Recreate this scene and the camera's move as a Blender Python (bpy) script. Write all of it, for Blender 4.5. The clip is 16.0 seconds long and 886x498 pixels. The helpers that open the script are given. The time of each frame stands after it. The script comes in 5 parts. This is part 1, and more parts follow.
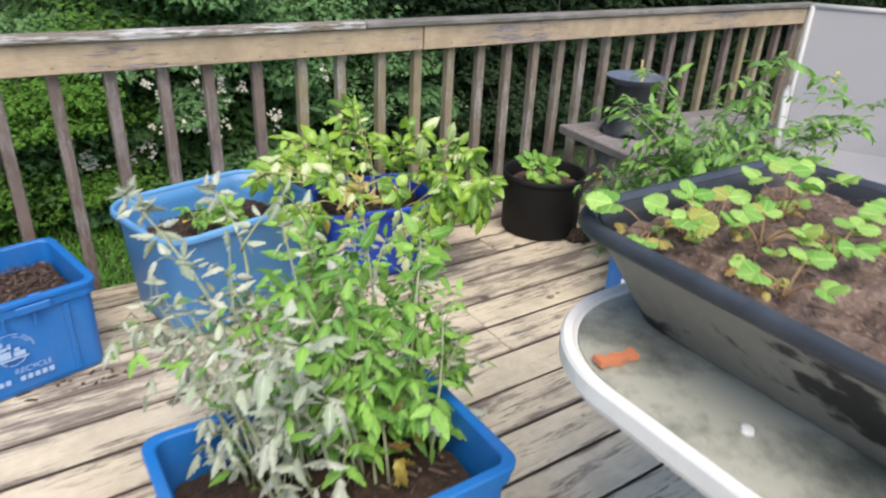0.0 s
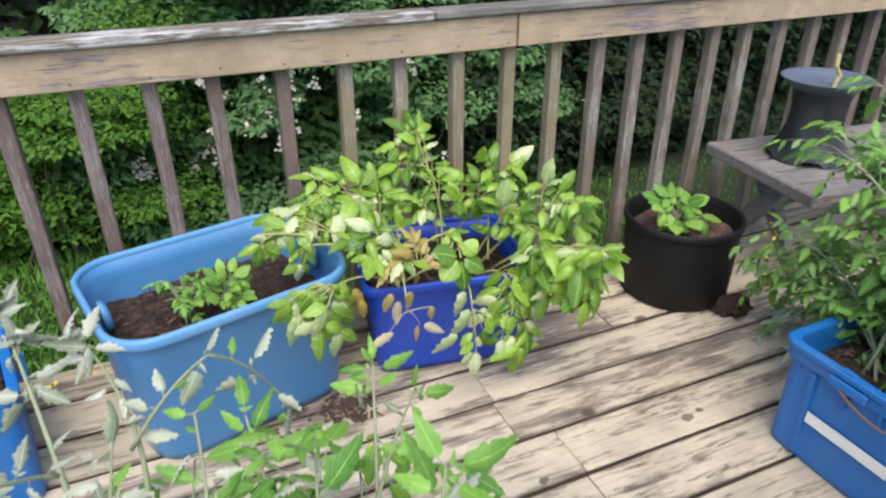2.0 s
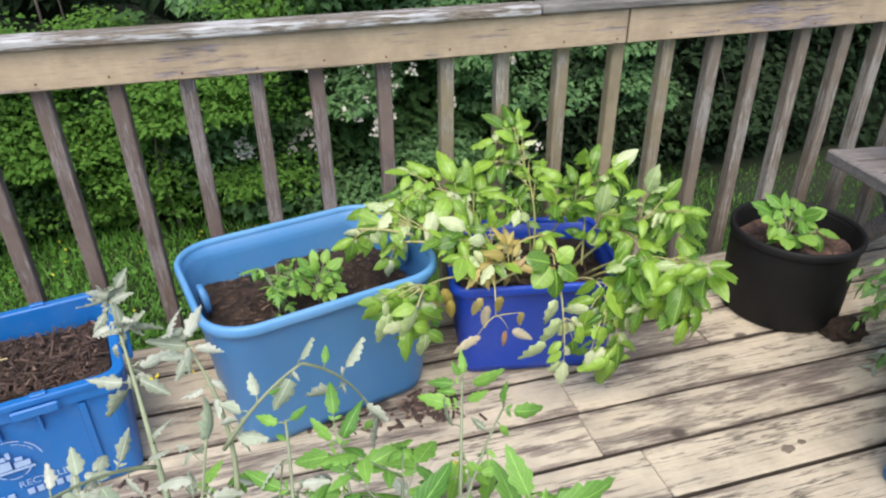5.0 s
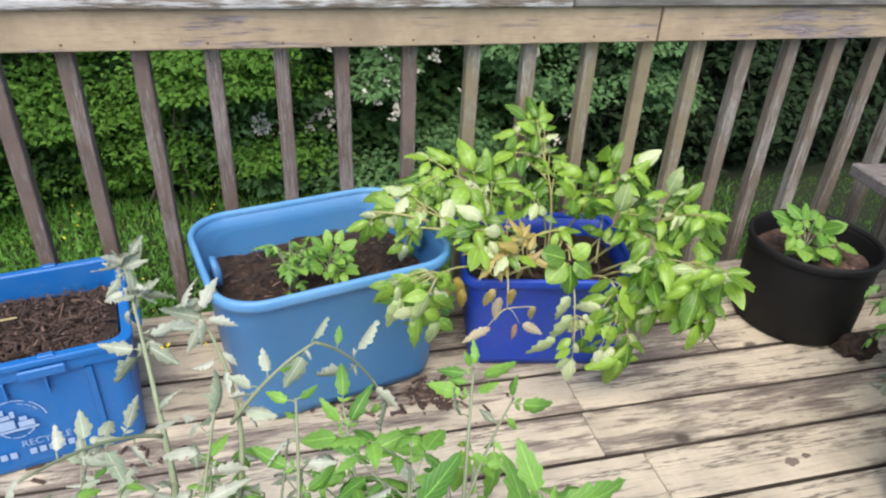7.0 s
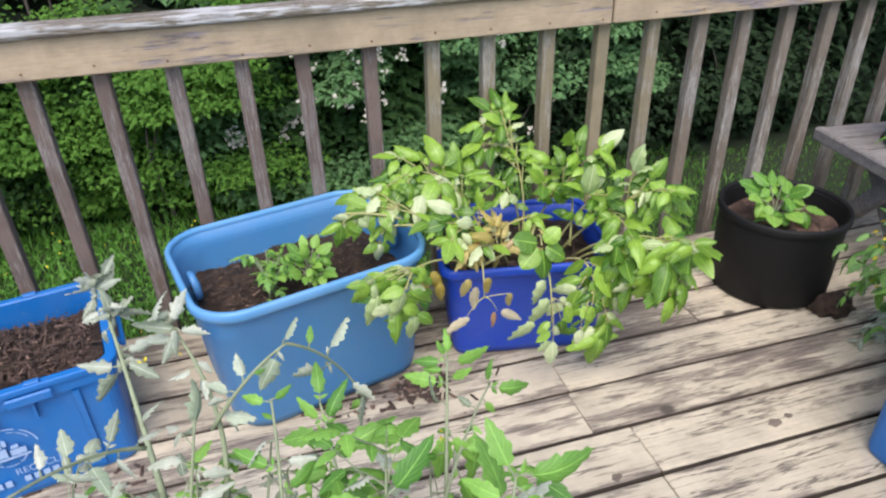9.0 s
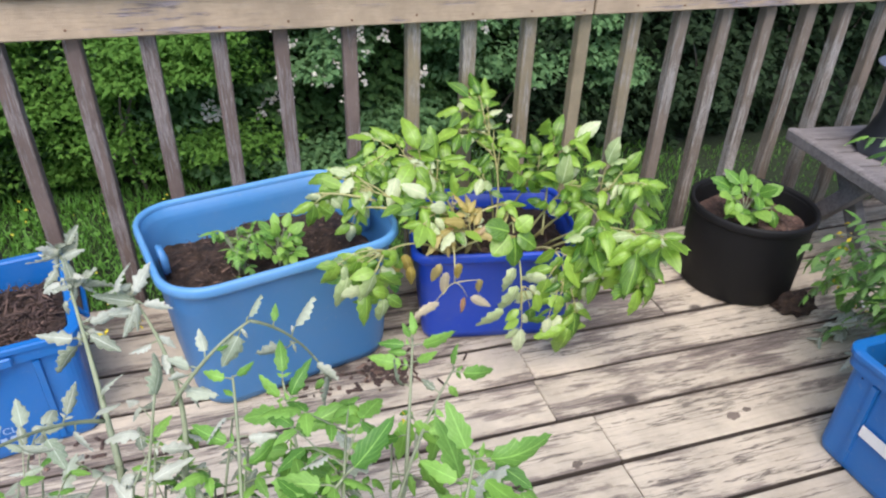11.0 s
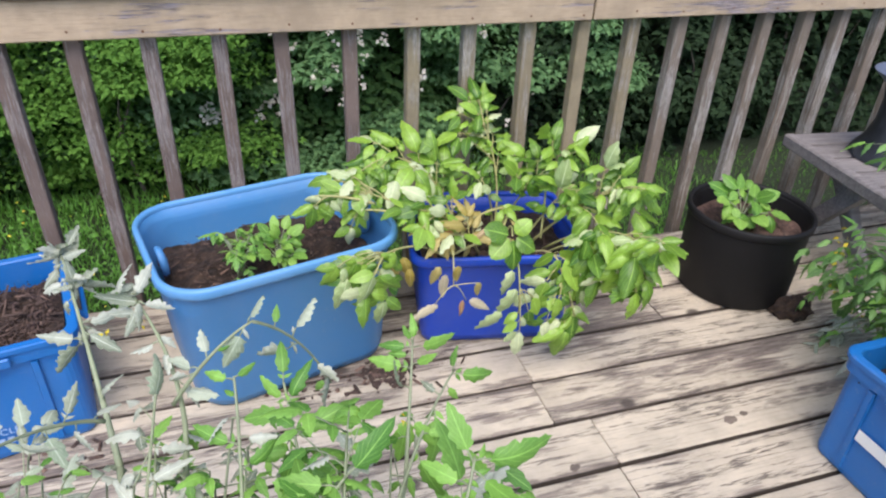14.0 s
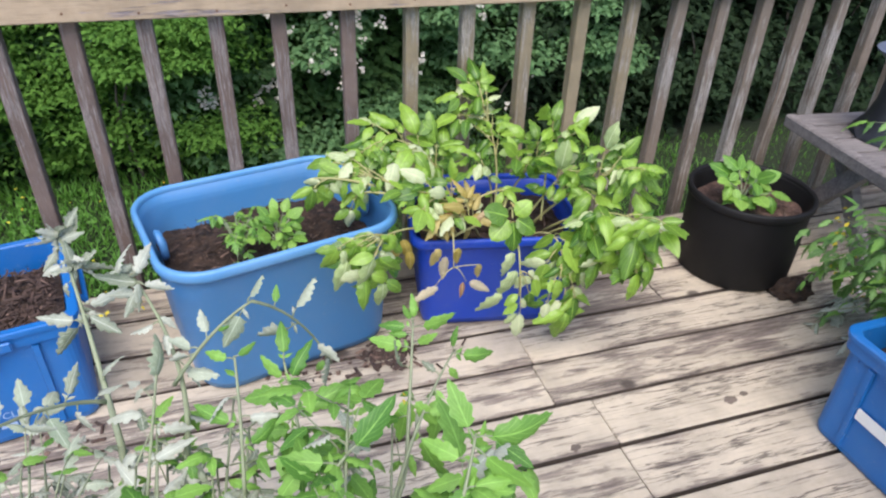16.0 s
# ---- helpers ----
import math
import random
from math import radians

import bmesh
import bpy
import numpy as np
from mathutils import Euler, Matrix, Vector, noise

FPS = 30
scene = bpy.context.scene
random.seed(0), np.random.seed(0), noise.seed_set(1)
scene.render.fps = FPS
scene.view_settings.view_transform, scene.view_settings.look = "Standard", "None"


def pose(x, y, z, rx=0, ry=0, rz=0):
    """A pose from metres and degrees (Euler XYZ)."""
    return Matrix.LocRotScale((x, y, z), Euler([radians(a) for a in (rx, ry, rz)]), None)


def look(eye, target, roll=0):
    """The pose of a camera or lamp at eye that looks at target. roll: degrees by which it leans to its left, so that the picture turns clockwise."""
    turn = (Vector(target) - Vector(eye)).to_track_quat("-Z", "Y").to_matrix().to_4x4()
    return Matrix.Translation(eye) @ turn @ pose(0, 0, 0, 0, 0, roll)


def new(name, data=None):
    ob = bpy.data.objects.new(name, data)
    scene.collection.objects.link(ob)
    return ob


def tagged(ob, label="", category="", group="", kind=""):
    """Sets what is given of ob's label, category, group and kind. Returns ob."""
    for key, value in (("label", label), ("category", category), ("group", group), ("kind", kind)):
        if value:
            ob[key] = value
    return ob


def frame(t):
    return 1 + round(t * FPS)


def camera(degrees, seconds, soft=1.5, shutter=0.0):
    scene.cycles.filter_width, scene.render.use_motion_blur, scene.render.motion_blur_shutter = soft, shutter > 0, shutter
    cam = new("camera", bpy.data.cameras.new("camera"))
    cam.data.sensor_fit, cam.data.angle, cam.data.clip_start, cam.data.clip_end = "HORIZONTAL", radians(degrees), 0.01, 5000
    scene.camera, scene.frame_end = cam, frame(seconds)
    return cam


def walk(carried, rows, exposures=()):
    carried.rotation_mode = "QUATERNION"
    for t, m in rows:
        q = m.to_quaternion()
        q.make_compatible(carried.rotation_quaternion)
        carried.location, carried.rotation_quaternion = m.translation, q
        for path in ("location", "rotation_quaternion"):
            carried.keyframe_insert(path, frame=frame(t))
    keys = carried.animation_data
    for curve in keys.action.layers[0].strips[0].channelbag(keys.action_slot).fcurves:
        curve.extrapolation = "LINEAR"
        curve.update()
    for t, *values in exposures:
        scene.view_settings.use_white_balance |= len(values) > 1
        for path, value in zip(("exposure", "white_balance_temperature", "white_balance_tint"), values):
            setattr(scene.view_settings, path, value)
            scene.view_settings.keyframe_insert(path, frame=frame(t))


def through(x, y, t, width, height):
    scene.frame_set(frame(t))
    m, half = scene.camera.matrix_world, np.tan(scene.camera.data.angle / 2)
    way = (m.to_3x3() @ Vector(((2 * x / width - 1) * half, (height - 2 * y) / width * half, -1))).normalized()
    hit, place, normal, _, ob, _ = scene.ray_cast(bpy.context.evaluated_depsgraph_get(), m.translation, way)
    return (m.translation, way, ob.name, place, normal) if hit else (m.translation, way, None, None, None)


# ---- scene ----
cam = camera(66.5, 16.0, soft=2.2, shutter=0.5)
PATH = [
    (0, (-1.54, -2.537, 1.29), (-0.52, -1.054, 0.419), 2.6),
    (0.5, (-1.321, -2.366, 1.275), (-0.378, -0.856, 0.364), 0.1),
    (0.7, (-1.253, -2.304, 1.28), (-0.421, -0.728, 0.372), -0.3),
    (1, (-1.172, -2.197, 1.251), (-0.455, -0.561, 0.351), -2.2),
    (1.5, (-1.066, -2.015, 1.255), (-0.347, -0.404, 0.313), -0.4),
    (2, (-1.024, -1.879, 1.227), (-0.318, -0.263, 0.283), -0.3),
    (2.5, (-0.953, -1.801, 1.239), (-0.543, -0.107, 0.258), -2.3),
    (3, (-0.949, -1.812, 1.242), (-0.536, -0.119, 0.26), -2.1),
    (3.5, (-1.011, -1.824, 1.253), (-0.555, -0.141, 0.274), -1.3),
    (6, (-1.027, -1.822, 1.253), (-0.561, -0.152, 0.256), 0.0),
    (6.5, (-1.029, -1.822, 1.245), (-0.57, -0.154, 0.243), 1.4),
    (7, (-1.041, -1.809, 1.244), (-0.601, -0.143, 0.229), 2.7),
    (7.5, (-1.046, -1.82, 1.261), (-0.608, -0.161, 0.234), 2.1),
    (8, (-1.027, -1.829, 1.255), (-0.574, -0.176, 0.225), 1.4),
    (8.5, (-1.014, -1.839, 1.254), (-0.553, -0.179, 0.238), -2.9),
    (9, (-1.009, -1.844, 1.25), (-0.543, -0.188, 0.229), -1.7),
    (9.2, (-1.011, -1.827, 1.278), (-0.55, -0.186, 0.232), 1.0),
    (11.5, (-0.998, -1.856, 1.245), (-0.466, -0.245, 0.186), 1.7),
    (12, (-0.999, -1.861, 1.246), (-0.463, -0.252, 0.186), 1.8),
    (12.5, (-0.998, -1.862, 1.25), (-0.461, -0.255, 0.187), 2.3),
    (13, (-1.001, -1.863, 1.254), (-0.458, -0.254, 0.197), 2.0),
    (13.5, (-1.002, -1.856, 1.256), (-0.463, -0.245, 0.2), 2.2),
    (14, (-1.007, -1.852, 1.249), (-0.469, -0.235, 0.201), 2.3),
    (14.5, (-1.004, -1.841, 1.255), (-0.472, -0.232, 0.193), 2.1),
    (15, (-1.001, -1.845, 1.244), (-0.473, -0.235, 0.182), 1.9),
    (15.5, (-1.001, -1.849, 1.239), (-0.473, -0.245, 0.167), 1.8),
    (16, (-1.007, -1.854, 1.239), (-0.475, -0.259, 0.156), 2.0),
]
walk(cam, [(t, look(eye, target, roll)) for t, eye, target, roll in PATH],
     [(0.0, 0.88, 7050, 11), (0.5, 0.86, 7300, 11), (1.0, 0.86, 7200, 11), (2.0, 0.87, 6800, 11), (8.5, 0.87, 6900, 11), (9.1, 0.87, 6600, 13), (11.5, 0.88, 6480, 16), (16.0, 0.88, 6480, 16)])


# ---------------------------------------------------------------- light
world = bpy.data.worlds.new("overcast_sky")
scene.world = world
world.use_nodes = True
wn = world.node_tree.nodes
sky = wn.new("ShaderNodeTexSky")
sky.sky_type, sky.sun_disc = "NISHITA", False
sky.sun_elevation, sky.sun_rotation = radians(58), radians(200)
wn["Background"].inputs["Strength"].default_value = 0.16
world.node_tree.links.new(sky.outputs["Color"], wn["Background"].inputs["Color"])
sun = new("sun", bpy.data.lights.new("sun", "SUN"))
sun.data.energy, sun.data.angle, sun.data.color = 2.2, radians(50), (1.0, 0.93, 0.82)
sun.matrix_world = look((-1.0, -2.75, 4.8), (0, 0, 0))


# ---------------------------------------------------------------- materials
class Nodes:
    """A small builder of node materials."""

    def __init__(self, name, rough=0.7, metallic=0.0):
        self.m = bpy.data.materials.new(name)
        self.m.use_nodes = True
        self.t = self.m.node_tree
        self.b = self.t.nodes["Principled BSDF"]
        self.b.inputs["Roughness"].default_value = rough
        self.b.inputs["Metallic"].default_value = metallic

    def n(self, kind, **kw):
        node = self.t.nodes.new("ShaderNode" + kind)
        for k, v in kw.items():
            node.inputs[k.replace("_", " ")].default_value = v
        return node

    def link(self, a, b):
        self.t.links.new(a, b)

    def coords(self, scale=(1, 1, 1), spread=0.0):
        tc = self.n("TexCoord")
        mp = self.n("Mapping")
        mp.inputs["Scale"].default_value = scale
        self.link(tc.outputs["Object"], mp.inputs["Vector"])
        if spread:
            oi = self.n("ObjectInfo")
            mul = self.n("Math")
            mul.operation = "MULTIPLY"
            mul.inputs[1].default_value = spread
            self.link(oi.outputs["Random"], mul.inputs[0])
            self.link(mul.outputs[0], mp.inputs["Location"])
        return mp.outputs["Vector"]

    def noise(self, vec, scale, detail=4.0, rough=0.6):
        nz = self.n("TexNoise", Scale=scale, Detail=detail, Roughness=rough)
        if vec is not None:
            self.link(vec, nz.inputs["Vector"])
        return nz.outputs["Fac"]

    def ramp(self, fac, *stops):
        r = self.n("ValToRGB")
        e = r.color_ramp.elements
        while len(e) < len(stops):
            e.new(0.5)
        for el, (p, c) in zip(e, stops):
            el.position, el.color = p, (c, c, c, 1) if isinstance(c, (int, float)) else (*c, 1)
        self.link(fac, r.inputs["Fac"])
        return r.outputs["Color"]

    def mix(self, fac, a, b, mode="MIX"):
        mx = self.n("Mix")
        mx.data_type, mx.blend_type = "RGBA", mode
        for sock, v in ((mx.inputs[0], fac), (mx.inputs[6], a), (mx.inputs[7], b)):
            if isinstance(v, tuple):
                sock.default_value = (*v, 1)
            elif isinstance(v, (int, float)):
                sock.default_value = v
            else:
                self.link(v, sock)
        return mx.outputs[2]

    def bump(self, fac, strength, dist=0.01):
        bp = self.n("Bump", Strength=strength, Distance=dist)
        self.link(fac, bp.inputs["Height"])
        self.link(bp.outputs["Normal"], self.b.inputs["Normal"])

    def colour(self, c):
        if isinstance(c, tuple):
            self.b.inputs["Base Color"].default_value = (*c, 1)
        else:
            self.link(c, self.b.inputs["Base Color"])
        return self


def painted_wood(name, paint, bare, wear, grain_axis=0, dark=(0.05, 0.04, 0.035), fine=1.0, knots=0.0, streak=9.0, rim=0.0):
    """Old paint worn off in streaks along the grain; wear from 0 (all paint) to 1 (bare)."""
    a = Nodes(name, 0.8)
    st = [streak] * 3
    st[grain_axis] = 1.0
    v = a.coords(tuple(st), 60.0)
    iso = a.coords((1, 1, 1), 60.0)
    grain = a.noise(v, 16.0 * fine, 6.0, 0.7)
    patch = a.noise(v, 3.2 * fine, 8.0, 0.72)
    big = a.noise(iso, 2.2, 4.0)
    both = a.n("Math")
    both.operation = "MULTIPLY_ADD"
    both.inputs[1].default_value = 0.75
    a.link(big, both.inputs[0])
    a.link(patch, both.inputs[2])
    total = both.outputs[0]
    if rim:
        sep = a.n("SeparateXYZ")
        a.link(a.n("TexCoord").outputs["Object"], sep.inputs[0])
        ab = a.n("Math")
        ab.operation = "ABSOLUTE"
        a.link(sep.outputs["Y"], ab.inputs[0])
        far = a.n("MapRange")
        far.inputs["From Min"].default_value, far.inputs["From Max"].default_value = rim - 0.022, rim
        far.inputs["To Min"].default_value, far.inputs["To Max"].default_value = 0.0, 0.11
        a.link(ab.outputs[0], far.inputs["Value"])
        ad = a.n("Math")
        a.link(total, ad.inputs[0])
        a.link(far.outputs[0], ad.inputs[1])
        total = ad.outputs[0]
    edge = 1.14 - 0.4 * wear
    mask = a.ramp(total, (edge - 0.03, 0.0), (edge + 0.05, 1.0))
    dirt = a.ramp(a.noise(iso, 9.0, 6.0, 0.65), (0.35, 0.74), (0.66, 1.05))
    p = a.mix(1.0, paint, dirt, "MULTIPLY")
    p = a.mix(a.ramp(grain, (0.30, 0.55), (0.50, 0.0)), p, tuple(0.55 * c for c in paint))
    w = a.mix(a.ramp(grain, (0.3, 0.0), (0.7, 1.0)), dark, tuple(1.7 * c for c in bare))
    col = a.mix(mask, p, w)
    if knots:
        vo = a.n("TexVoronoi", Scale=knots)
        a.link(iso, vo.inputs["Vector"])
        col = a.mix(a.ramp(vo.outputs["Distance"], (0.045, 0.85), (0.085, 0.0)), col, dark)
    a.colour(col)
    h = a.n("Math")
    h.operation = "SUBTRACT"
    a.link(grain, h.inputs[0])
    a.link(mask, h.inputs[1])
    a.bump(h.outputs[0], 0.5, 0.004)
    return a.m


def deck_paint(name, paint, rubbed, dark):
    """Cream deck paint: rubbed grey patches, thin cracks along the grain, knots, and planks that differ."""
    a = Nodes(name, 0.75)
    iso = a.coords((1, 1, 1), 60.0)
    long = a.coords((0.8, 5.5, 5.5), 60.0)
    fine = a.coords((1, 34.0, 34.0), 60.0)
    grain = a.noise(fine, 5.0, 5.0, 0.65)
    patch = a.noise(long, 4.2, 12.0, 0.74)
    big = a.noise(iso, 1.6, 3.0)
    add = a.n("Math")
    add.operation = "MULTIPLY_ADD"
    add.inputs[1].default_value = 0.7
    a.link(big, add.inputs[0])
    a.link(patch, add.inputs[2])
    sep = a.n("SeparateXYZ")
    a.link(a.n("TexCoord").outputs["Object"], sep.inputs[0])
    ab = a.n("Math")
    ab.operation = "ABSOLUTE"
    a.link(sep.outputs["Y"], ab.inputs[0])
    far = a.n("MapRange")
    far.inputs["From Min"].default_value, far.inputs["From Max"].default_value = 0.056, 0.072
    far.inputs["To Min"].default_value, far.inputs["To Max"].default_value = 0.0, 0.10
    a.link(ab.outputs[0], far.inputs["Value"])
    tot = a.n("Math")
    a.link(add.outputs[0], tot.inputs[0])
    a.link(far.outputs[0], tot.inputs[1])
    fray = a.noise(a.coords((1, 9.0, 9.0), 60.0), 11.0, 6.0, 0.7)
    ragged = a.n("Math")
    ragged.operation = "MULTIPLY_ADD"
    ragged.inputs[1].default_value = 0.34
    a.link(fray, ragged.inputs[0])
    a.link(tot.outputs[0], ragged.inputs[2])
    age = a.n("Math")
    paint_age = a.n("ObjectInfo")
    grey = a.n("SeparateXYZ")
    a.link(paint_age.outputs["Color"], grey.inputs[0])
    a.link(grey.outputs["X"], age.inputs[0])
    a.link(ragged.outputs[0], age.inputs[1])
    total = age.outputs[0]
    half = a.n("Math")
    half.operation = "MULTIPLY"
    half.inputs[1].default_value = 0.5
    a.link(total, half.inputs[0])
    worn = a.ramp(half.outputs[0], (0.538, 0.0), (0.558, 0.6), (0.600, 1.0))
    bare = a.ramp(half.outputs[0], (0.600, 0.0), (0.640, 0.8))
    dirt = a.ramp(a.noise(iso, 7.0, 7.0, 0.7), (0.30, 0.70), (0.62, 1.05))
    oi = a.n("ObjectInfo")
    tone = a.ramp(oi.outputs["Random"], (0.0, 0.93), (1.0, 1.04))
    p = a.mix(1.0, paint, dirt, "MULTIPLY")
    p = a.mix(a.ramp(grain, (0.32, 0.45), (0.48, 0.0)), p, tuple(0.6 * c for c in paint))
    r = a.mix(a.ramp(grain, (0.35, 0.0), (0.65, 1.0)), tuple(0.55 * c for c in rubbed), tuple(1.35 * c for c in rubbed))
    col = a.mix(worn, p, r)
    col = a.mix(bare, col, a.mix(grain, dark, rubbed))
    # cracks: narrow bands of a stretched noise, in some stretches only
    cn = a.noise(a.coords((1, 16.0, 16.0), 60.0), 2.4, 4.0, 0.6)
    off = a.n("Math")
    off.operation = "SUBTRACT"
    off.inputs[1].default_value = 0.52
    a.link(cn, off.inputs[0])
    ca = a.n("Math")
    ca.operation = "ABSOLUTE"
    a.link(off.outputs[0], ca.inputs[0])
    line = a.ramp(ca.outputs[0], (0.005, 0.9), (0.022, 0.0))
    zone = a.ramp(a.noise(long, 2.1, 3.0), (0.42, 0.0), (0.54, 0.95))
    crack = a.n("Math")
    crack.operation = "MULTIPLY"
    a.link(line, crack.inputs[0])
    a.link(zone, crack.inputs[1])
    col = a.mix(crack.outputs[0], col, tuple(0.4 * c for c in rubbed))
    vo = a.n("TexVoronoi", Scale=2.3)
    vo.voronoi_dimensions = "2D"
    a.link(a.coords((0.8, 1.1, 1), 60.0), vo.inputs["Vector"])
    col = a.mix(a.ramp(vo.outputs["Distance"], (0.026, 0.85), (0.050, 0.0)), col, dark)
    col = a.mix(1.0, col, tone, "MULTIPLY")
    a.colour(col)
    h = a.n("Math")
    h.operation = "SUBTRACT"
    a.link(grain, h.inputs[0])
    hs = a.n("Math")
    a.link(crack.outputs[0], hs.inputs[0])
    a.link(worn, hs.inputs[1])
    a.link(hs.outputs[0], h.inputs[1])
    a.bump(h.outputs[0], 0.45, 0.004)
    return a.m


def grey_wood(name, light, dark, axis):
    a = Nodes(name, 0.85)
    st = [16.0, 16.0, 16.0]
    st[axis] = 1.0
    v = a.coords(tuple(st), 40.0)
    g = a.noise(v, 7.0, 6.0, 0.7)
    s = a.noise(a.coords((1, 1, 1), 40.0), 6.0, 4.0)
    c = a.mix(a.ramp(g, (0.3, 0.0), (0.7, 1.0)), dark, light)
    c = a.mix(a.ramp(s, (0.45, 0.0), (0.75, 0.5)), c, tuple(min(1, 1.7 * x) for x in light))
    a.colour(c)
    a.bump(g, 0.6, 0.004)
    return a.m


def plastic(name, c, rough=0.4, dust=(0.4, 0.38, 0.33), amount=0.25):
    a = Nodes(name, rough)
    v = a.coords((1, 1, 1))
    n1 = a.noise(v, 5.0, 6.0, 0.7)
    n2 = a.noise(v, 60.0, 3.0)
    col = a.mix(a.ramp(n1, (0.45, 0.0), (0.85, amount)), c, dust)
    col = a.mix(a.ramp(n2, (0.62, 0.0), (0.8, 0.15)), col, dust)
    a.colour(col)
    a.link(a.ramp(n1, (0.3, rough), (0.8, rough + 0.25)), a.b.inputs["Roughness"])
    a.bump(n2, 0.08, 0.001)
    return a.m


def leafy(name, c1, c2, c3=None, rough=0.55, through=0.3, shine=0.5):
    """Leaves that differ one from the other between c1 and c2, some of them c3."""
    a = Nodes(name, rough)
    a.b.inputs["Specular IOR Level"].default_value = shine
    oi, geo = a.n("ObjectInfo"), a.n("NewGeometry")
    add = a.n("Math")
    a.link(oi.outputs["Random"], add.inputs[0])
    a.link(geo.outputs["Random Per Island"], add.inputs[1])
    fr = a.n("Math")
    fr.operation = "FRACT"
    a.link(add.outputs[0], fr.inputs[0])
    stops = [(0.0, c1), (0.75, c2)]
    if c3:
        stops += [(0.88, c2), (0.95, c3)]
    col = a.ramp(fr.outputs[0], *stops)
    v = a.coords((1, 1, 1))
    n1 = a.noise(v, 55.0, 3.0)
    uv = a.n("UVMap")
    sp = a.n("SeparateXYZ")
    a.link(uv.outputs["UV"], sp.inputs[0])
    off = a.n("Math")
    off.operation = "SUBTRACT"
    off.inputs[1].default_value = 0.5
    a.link(sp.outputs["X"], off.inputs[0])
    ab = a.n("Math")
    ab.operation = "ABSOLUTE"
    a.link(off.outputs[0], ab.inputs[0])
    slant = a.n("Math")
    slant.operation = "MULTIPLY_ADD"
    slant.inputs[1].default_value = -0.9
    a.link(ab.outputs[0], slant.inputs[0])
    a.link(sp.outputs["Y"], slant.inputs[2])
    wave = a.n("Math")
    wave.operation = "SINE"
    many = a.n("Math")
    many.operation = "MULTIPLY"
    many.inputs[1].default_value = 38.0
    a.link(slant.outputs[0], many.inputs[0])
    a.link(many.outputs[0], wave.inputs[0])
    vein = a.n("Math")
    vein.operation = "MAXIMUM"
    a.link(a.ramp(wave.outputs[0], (0.86, 0.0), (1.0, 0.35)), vein.inputs[0])
    a.link(a.ramp(ab.outputs[0], (0.0, 0.8), (0.045, 0.0)), vein.inputs[1])
    col = a.mix(vein.outputs[0], col, tuple(min(1, 1.5 * x + 0.03) for x in c2))
    col = a.mix(a.ramp(n1, (0.40, 0.0), (0.75, 0.35)), col, tuple(0.7 * x for x in c1))
    a.colour(col)
    tr = a.n("BsdfTranslucent")
    a.link(col, tr.inputs["Color"])
    mx = a.n("MixShader")
    mx.inputs[0].default_value = through
    out = a.t.nodes["Material Output"]
    a.link(a.b.outputs[0], mx.inputs[1])
    a.link(tr.outputs[0], mx.inputs[2])
    a.link(mx.outputs[0], out.inputs["Surface"])
    a.bump(n1, 0.45, 0.003)
    return a.m


def soil_mat(name, c1, c2):
    a = Nodes(name, 0.95)
    v = a.coords((1, 1, 1))
    n1, n2 = a.noise(v, 35.0, 6.0, 0.75), a.noise(v, 140.0, 3.0)
    col = a.mix(a.ramp(n1, (0.35, 0.0), (0.65, 1.0)), c1, c2)
    col = a.mix(a.ramp(n2, (0.6, 0.0), (0.75, 0.5)), col, tuple(min(1, 2.2 * x) for x in c2))
    a.colour(col)
    a.bump(n1, 1.0, 0.015)
    return a.m


M_DECK = deck_paint("worn_cream_deck_paint", (0.60, 0.522, 0.405), (0.228, 0.185, 0.155), (0.055, 0.043, 0.036))
M_KNOT = grey_wood("dark_knot_wood", (0.20, 0.16, 0.13), (0.10, 0.08, 0.065), 0)
M_DECKSIDE = grey_wood("bare_plank_side_gap_shade", (0.10, 0.08, 0.065), (0.035, 0.028, 0.022), 0)
M_FASCIA = painted_wood("worn_tan_rail_paint", (0.44, 0.34, 0.235), (0.24, 0.205, 0.215), 0.42, streak=16.0)
M_CAPW = painted_wood("peeling_white_rail_paint", (0.50, 0.50, 0.51), (0.17, 0.145, 0.115), 0.74, fine=2.0, streak=10.0)
M_CAPG = grey_wood("bare_grey_rail_wood", (0.20, 0.19, 0.18), (0.07, 0.065, 0.06), 0)
M_BALT = painted_wood("worn_tan_baluster_paint", (0.285, 0.235, 0.150), (0.33, 0.305, 0.265), 0.52, 2, fine=2.6, streak=17.0)
M_BALG = painted_wood("weathered_brown_baluster", (0.17, 0.125, 0.107), (0.235, 0.205, 0.195), 0.62, 2, fine=2.8, streak=20.0)
M_BALB = painted_wood("worn_brown_baluster_paint", (0.205, 0.165, 0.130), (0.33, 0.31, 0.285), 0.58, 2, fine=2.6, streak=18.0)
M_UNDER = grey_wood("dark_joist_wood", (0.08, 0.065, 0.05), (0.03, 0.025, 0.02), 0)
M_BENCH = grey_wood("silvery_weathered_wood", (0.235, 0.215, 0.21), (0.085, 0.077, 0.075), 0)
M_TOTE = plastic("sky_blue_plastic", (0.058, 0.215, 0.46), 0.32, amount=0.12)
# paler than the tote: sky light on the upturned rim, put in its colour
M_TOTERIM = plastic("sky_lit_blue_rim_plastic", (0.095, 0.29, 0.57), 0.3, (0.35, 0.45, 0.55), 0.25)
M_ROYAL = plastic("royal_blue_plastic", (0.008, 0.058, 0.47), 0.35, amount=0.12)
M_BOX = plastic("bright_blue_plastic", (0.005, 0.135, 0.43), 0.35, amount=0.12)
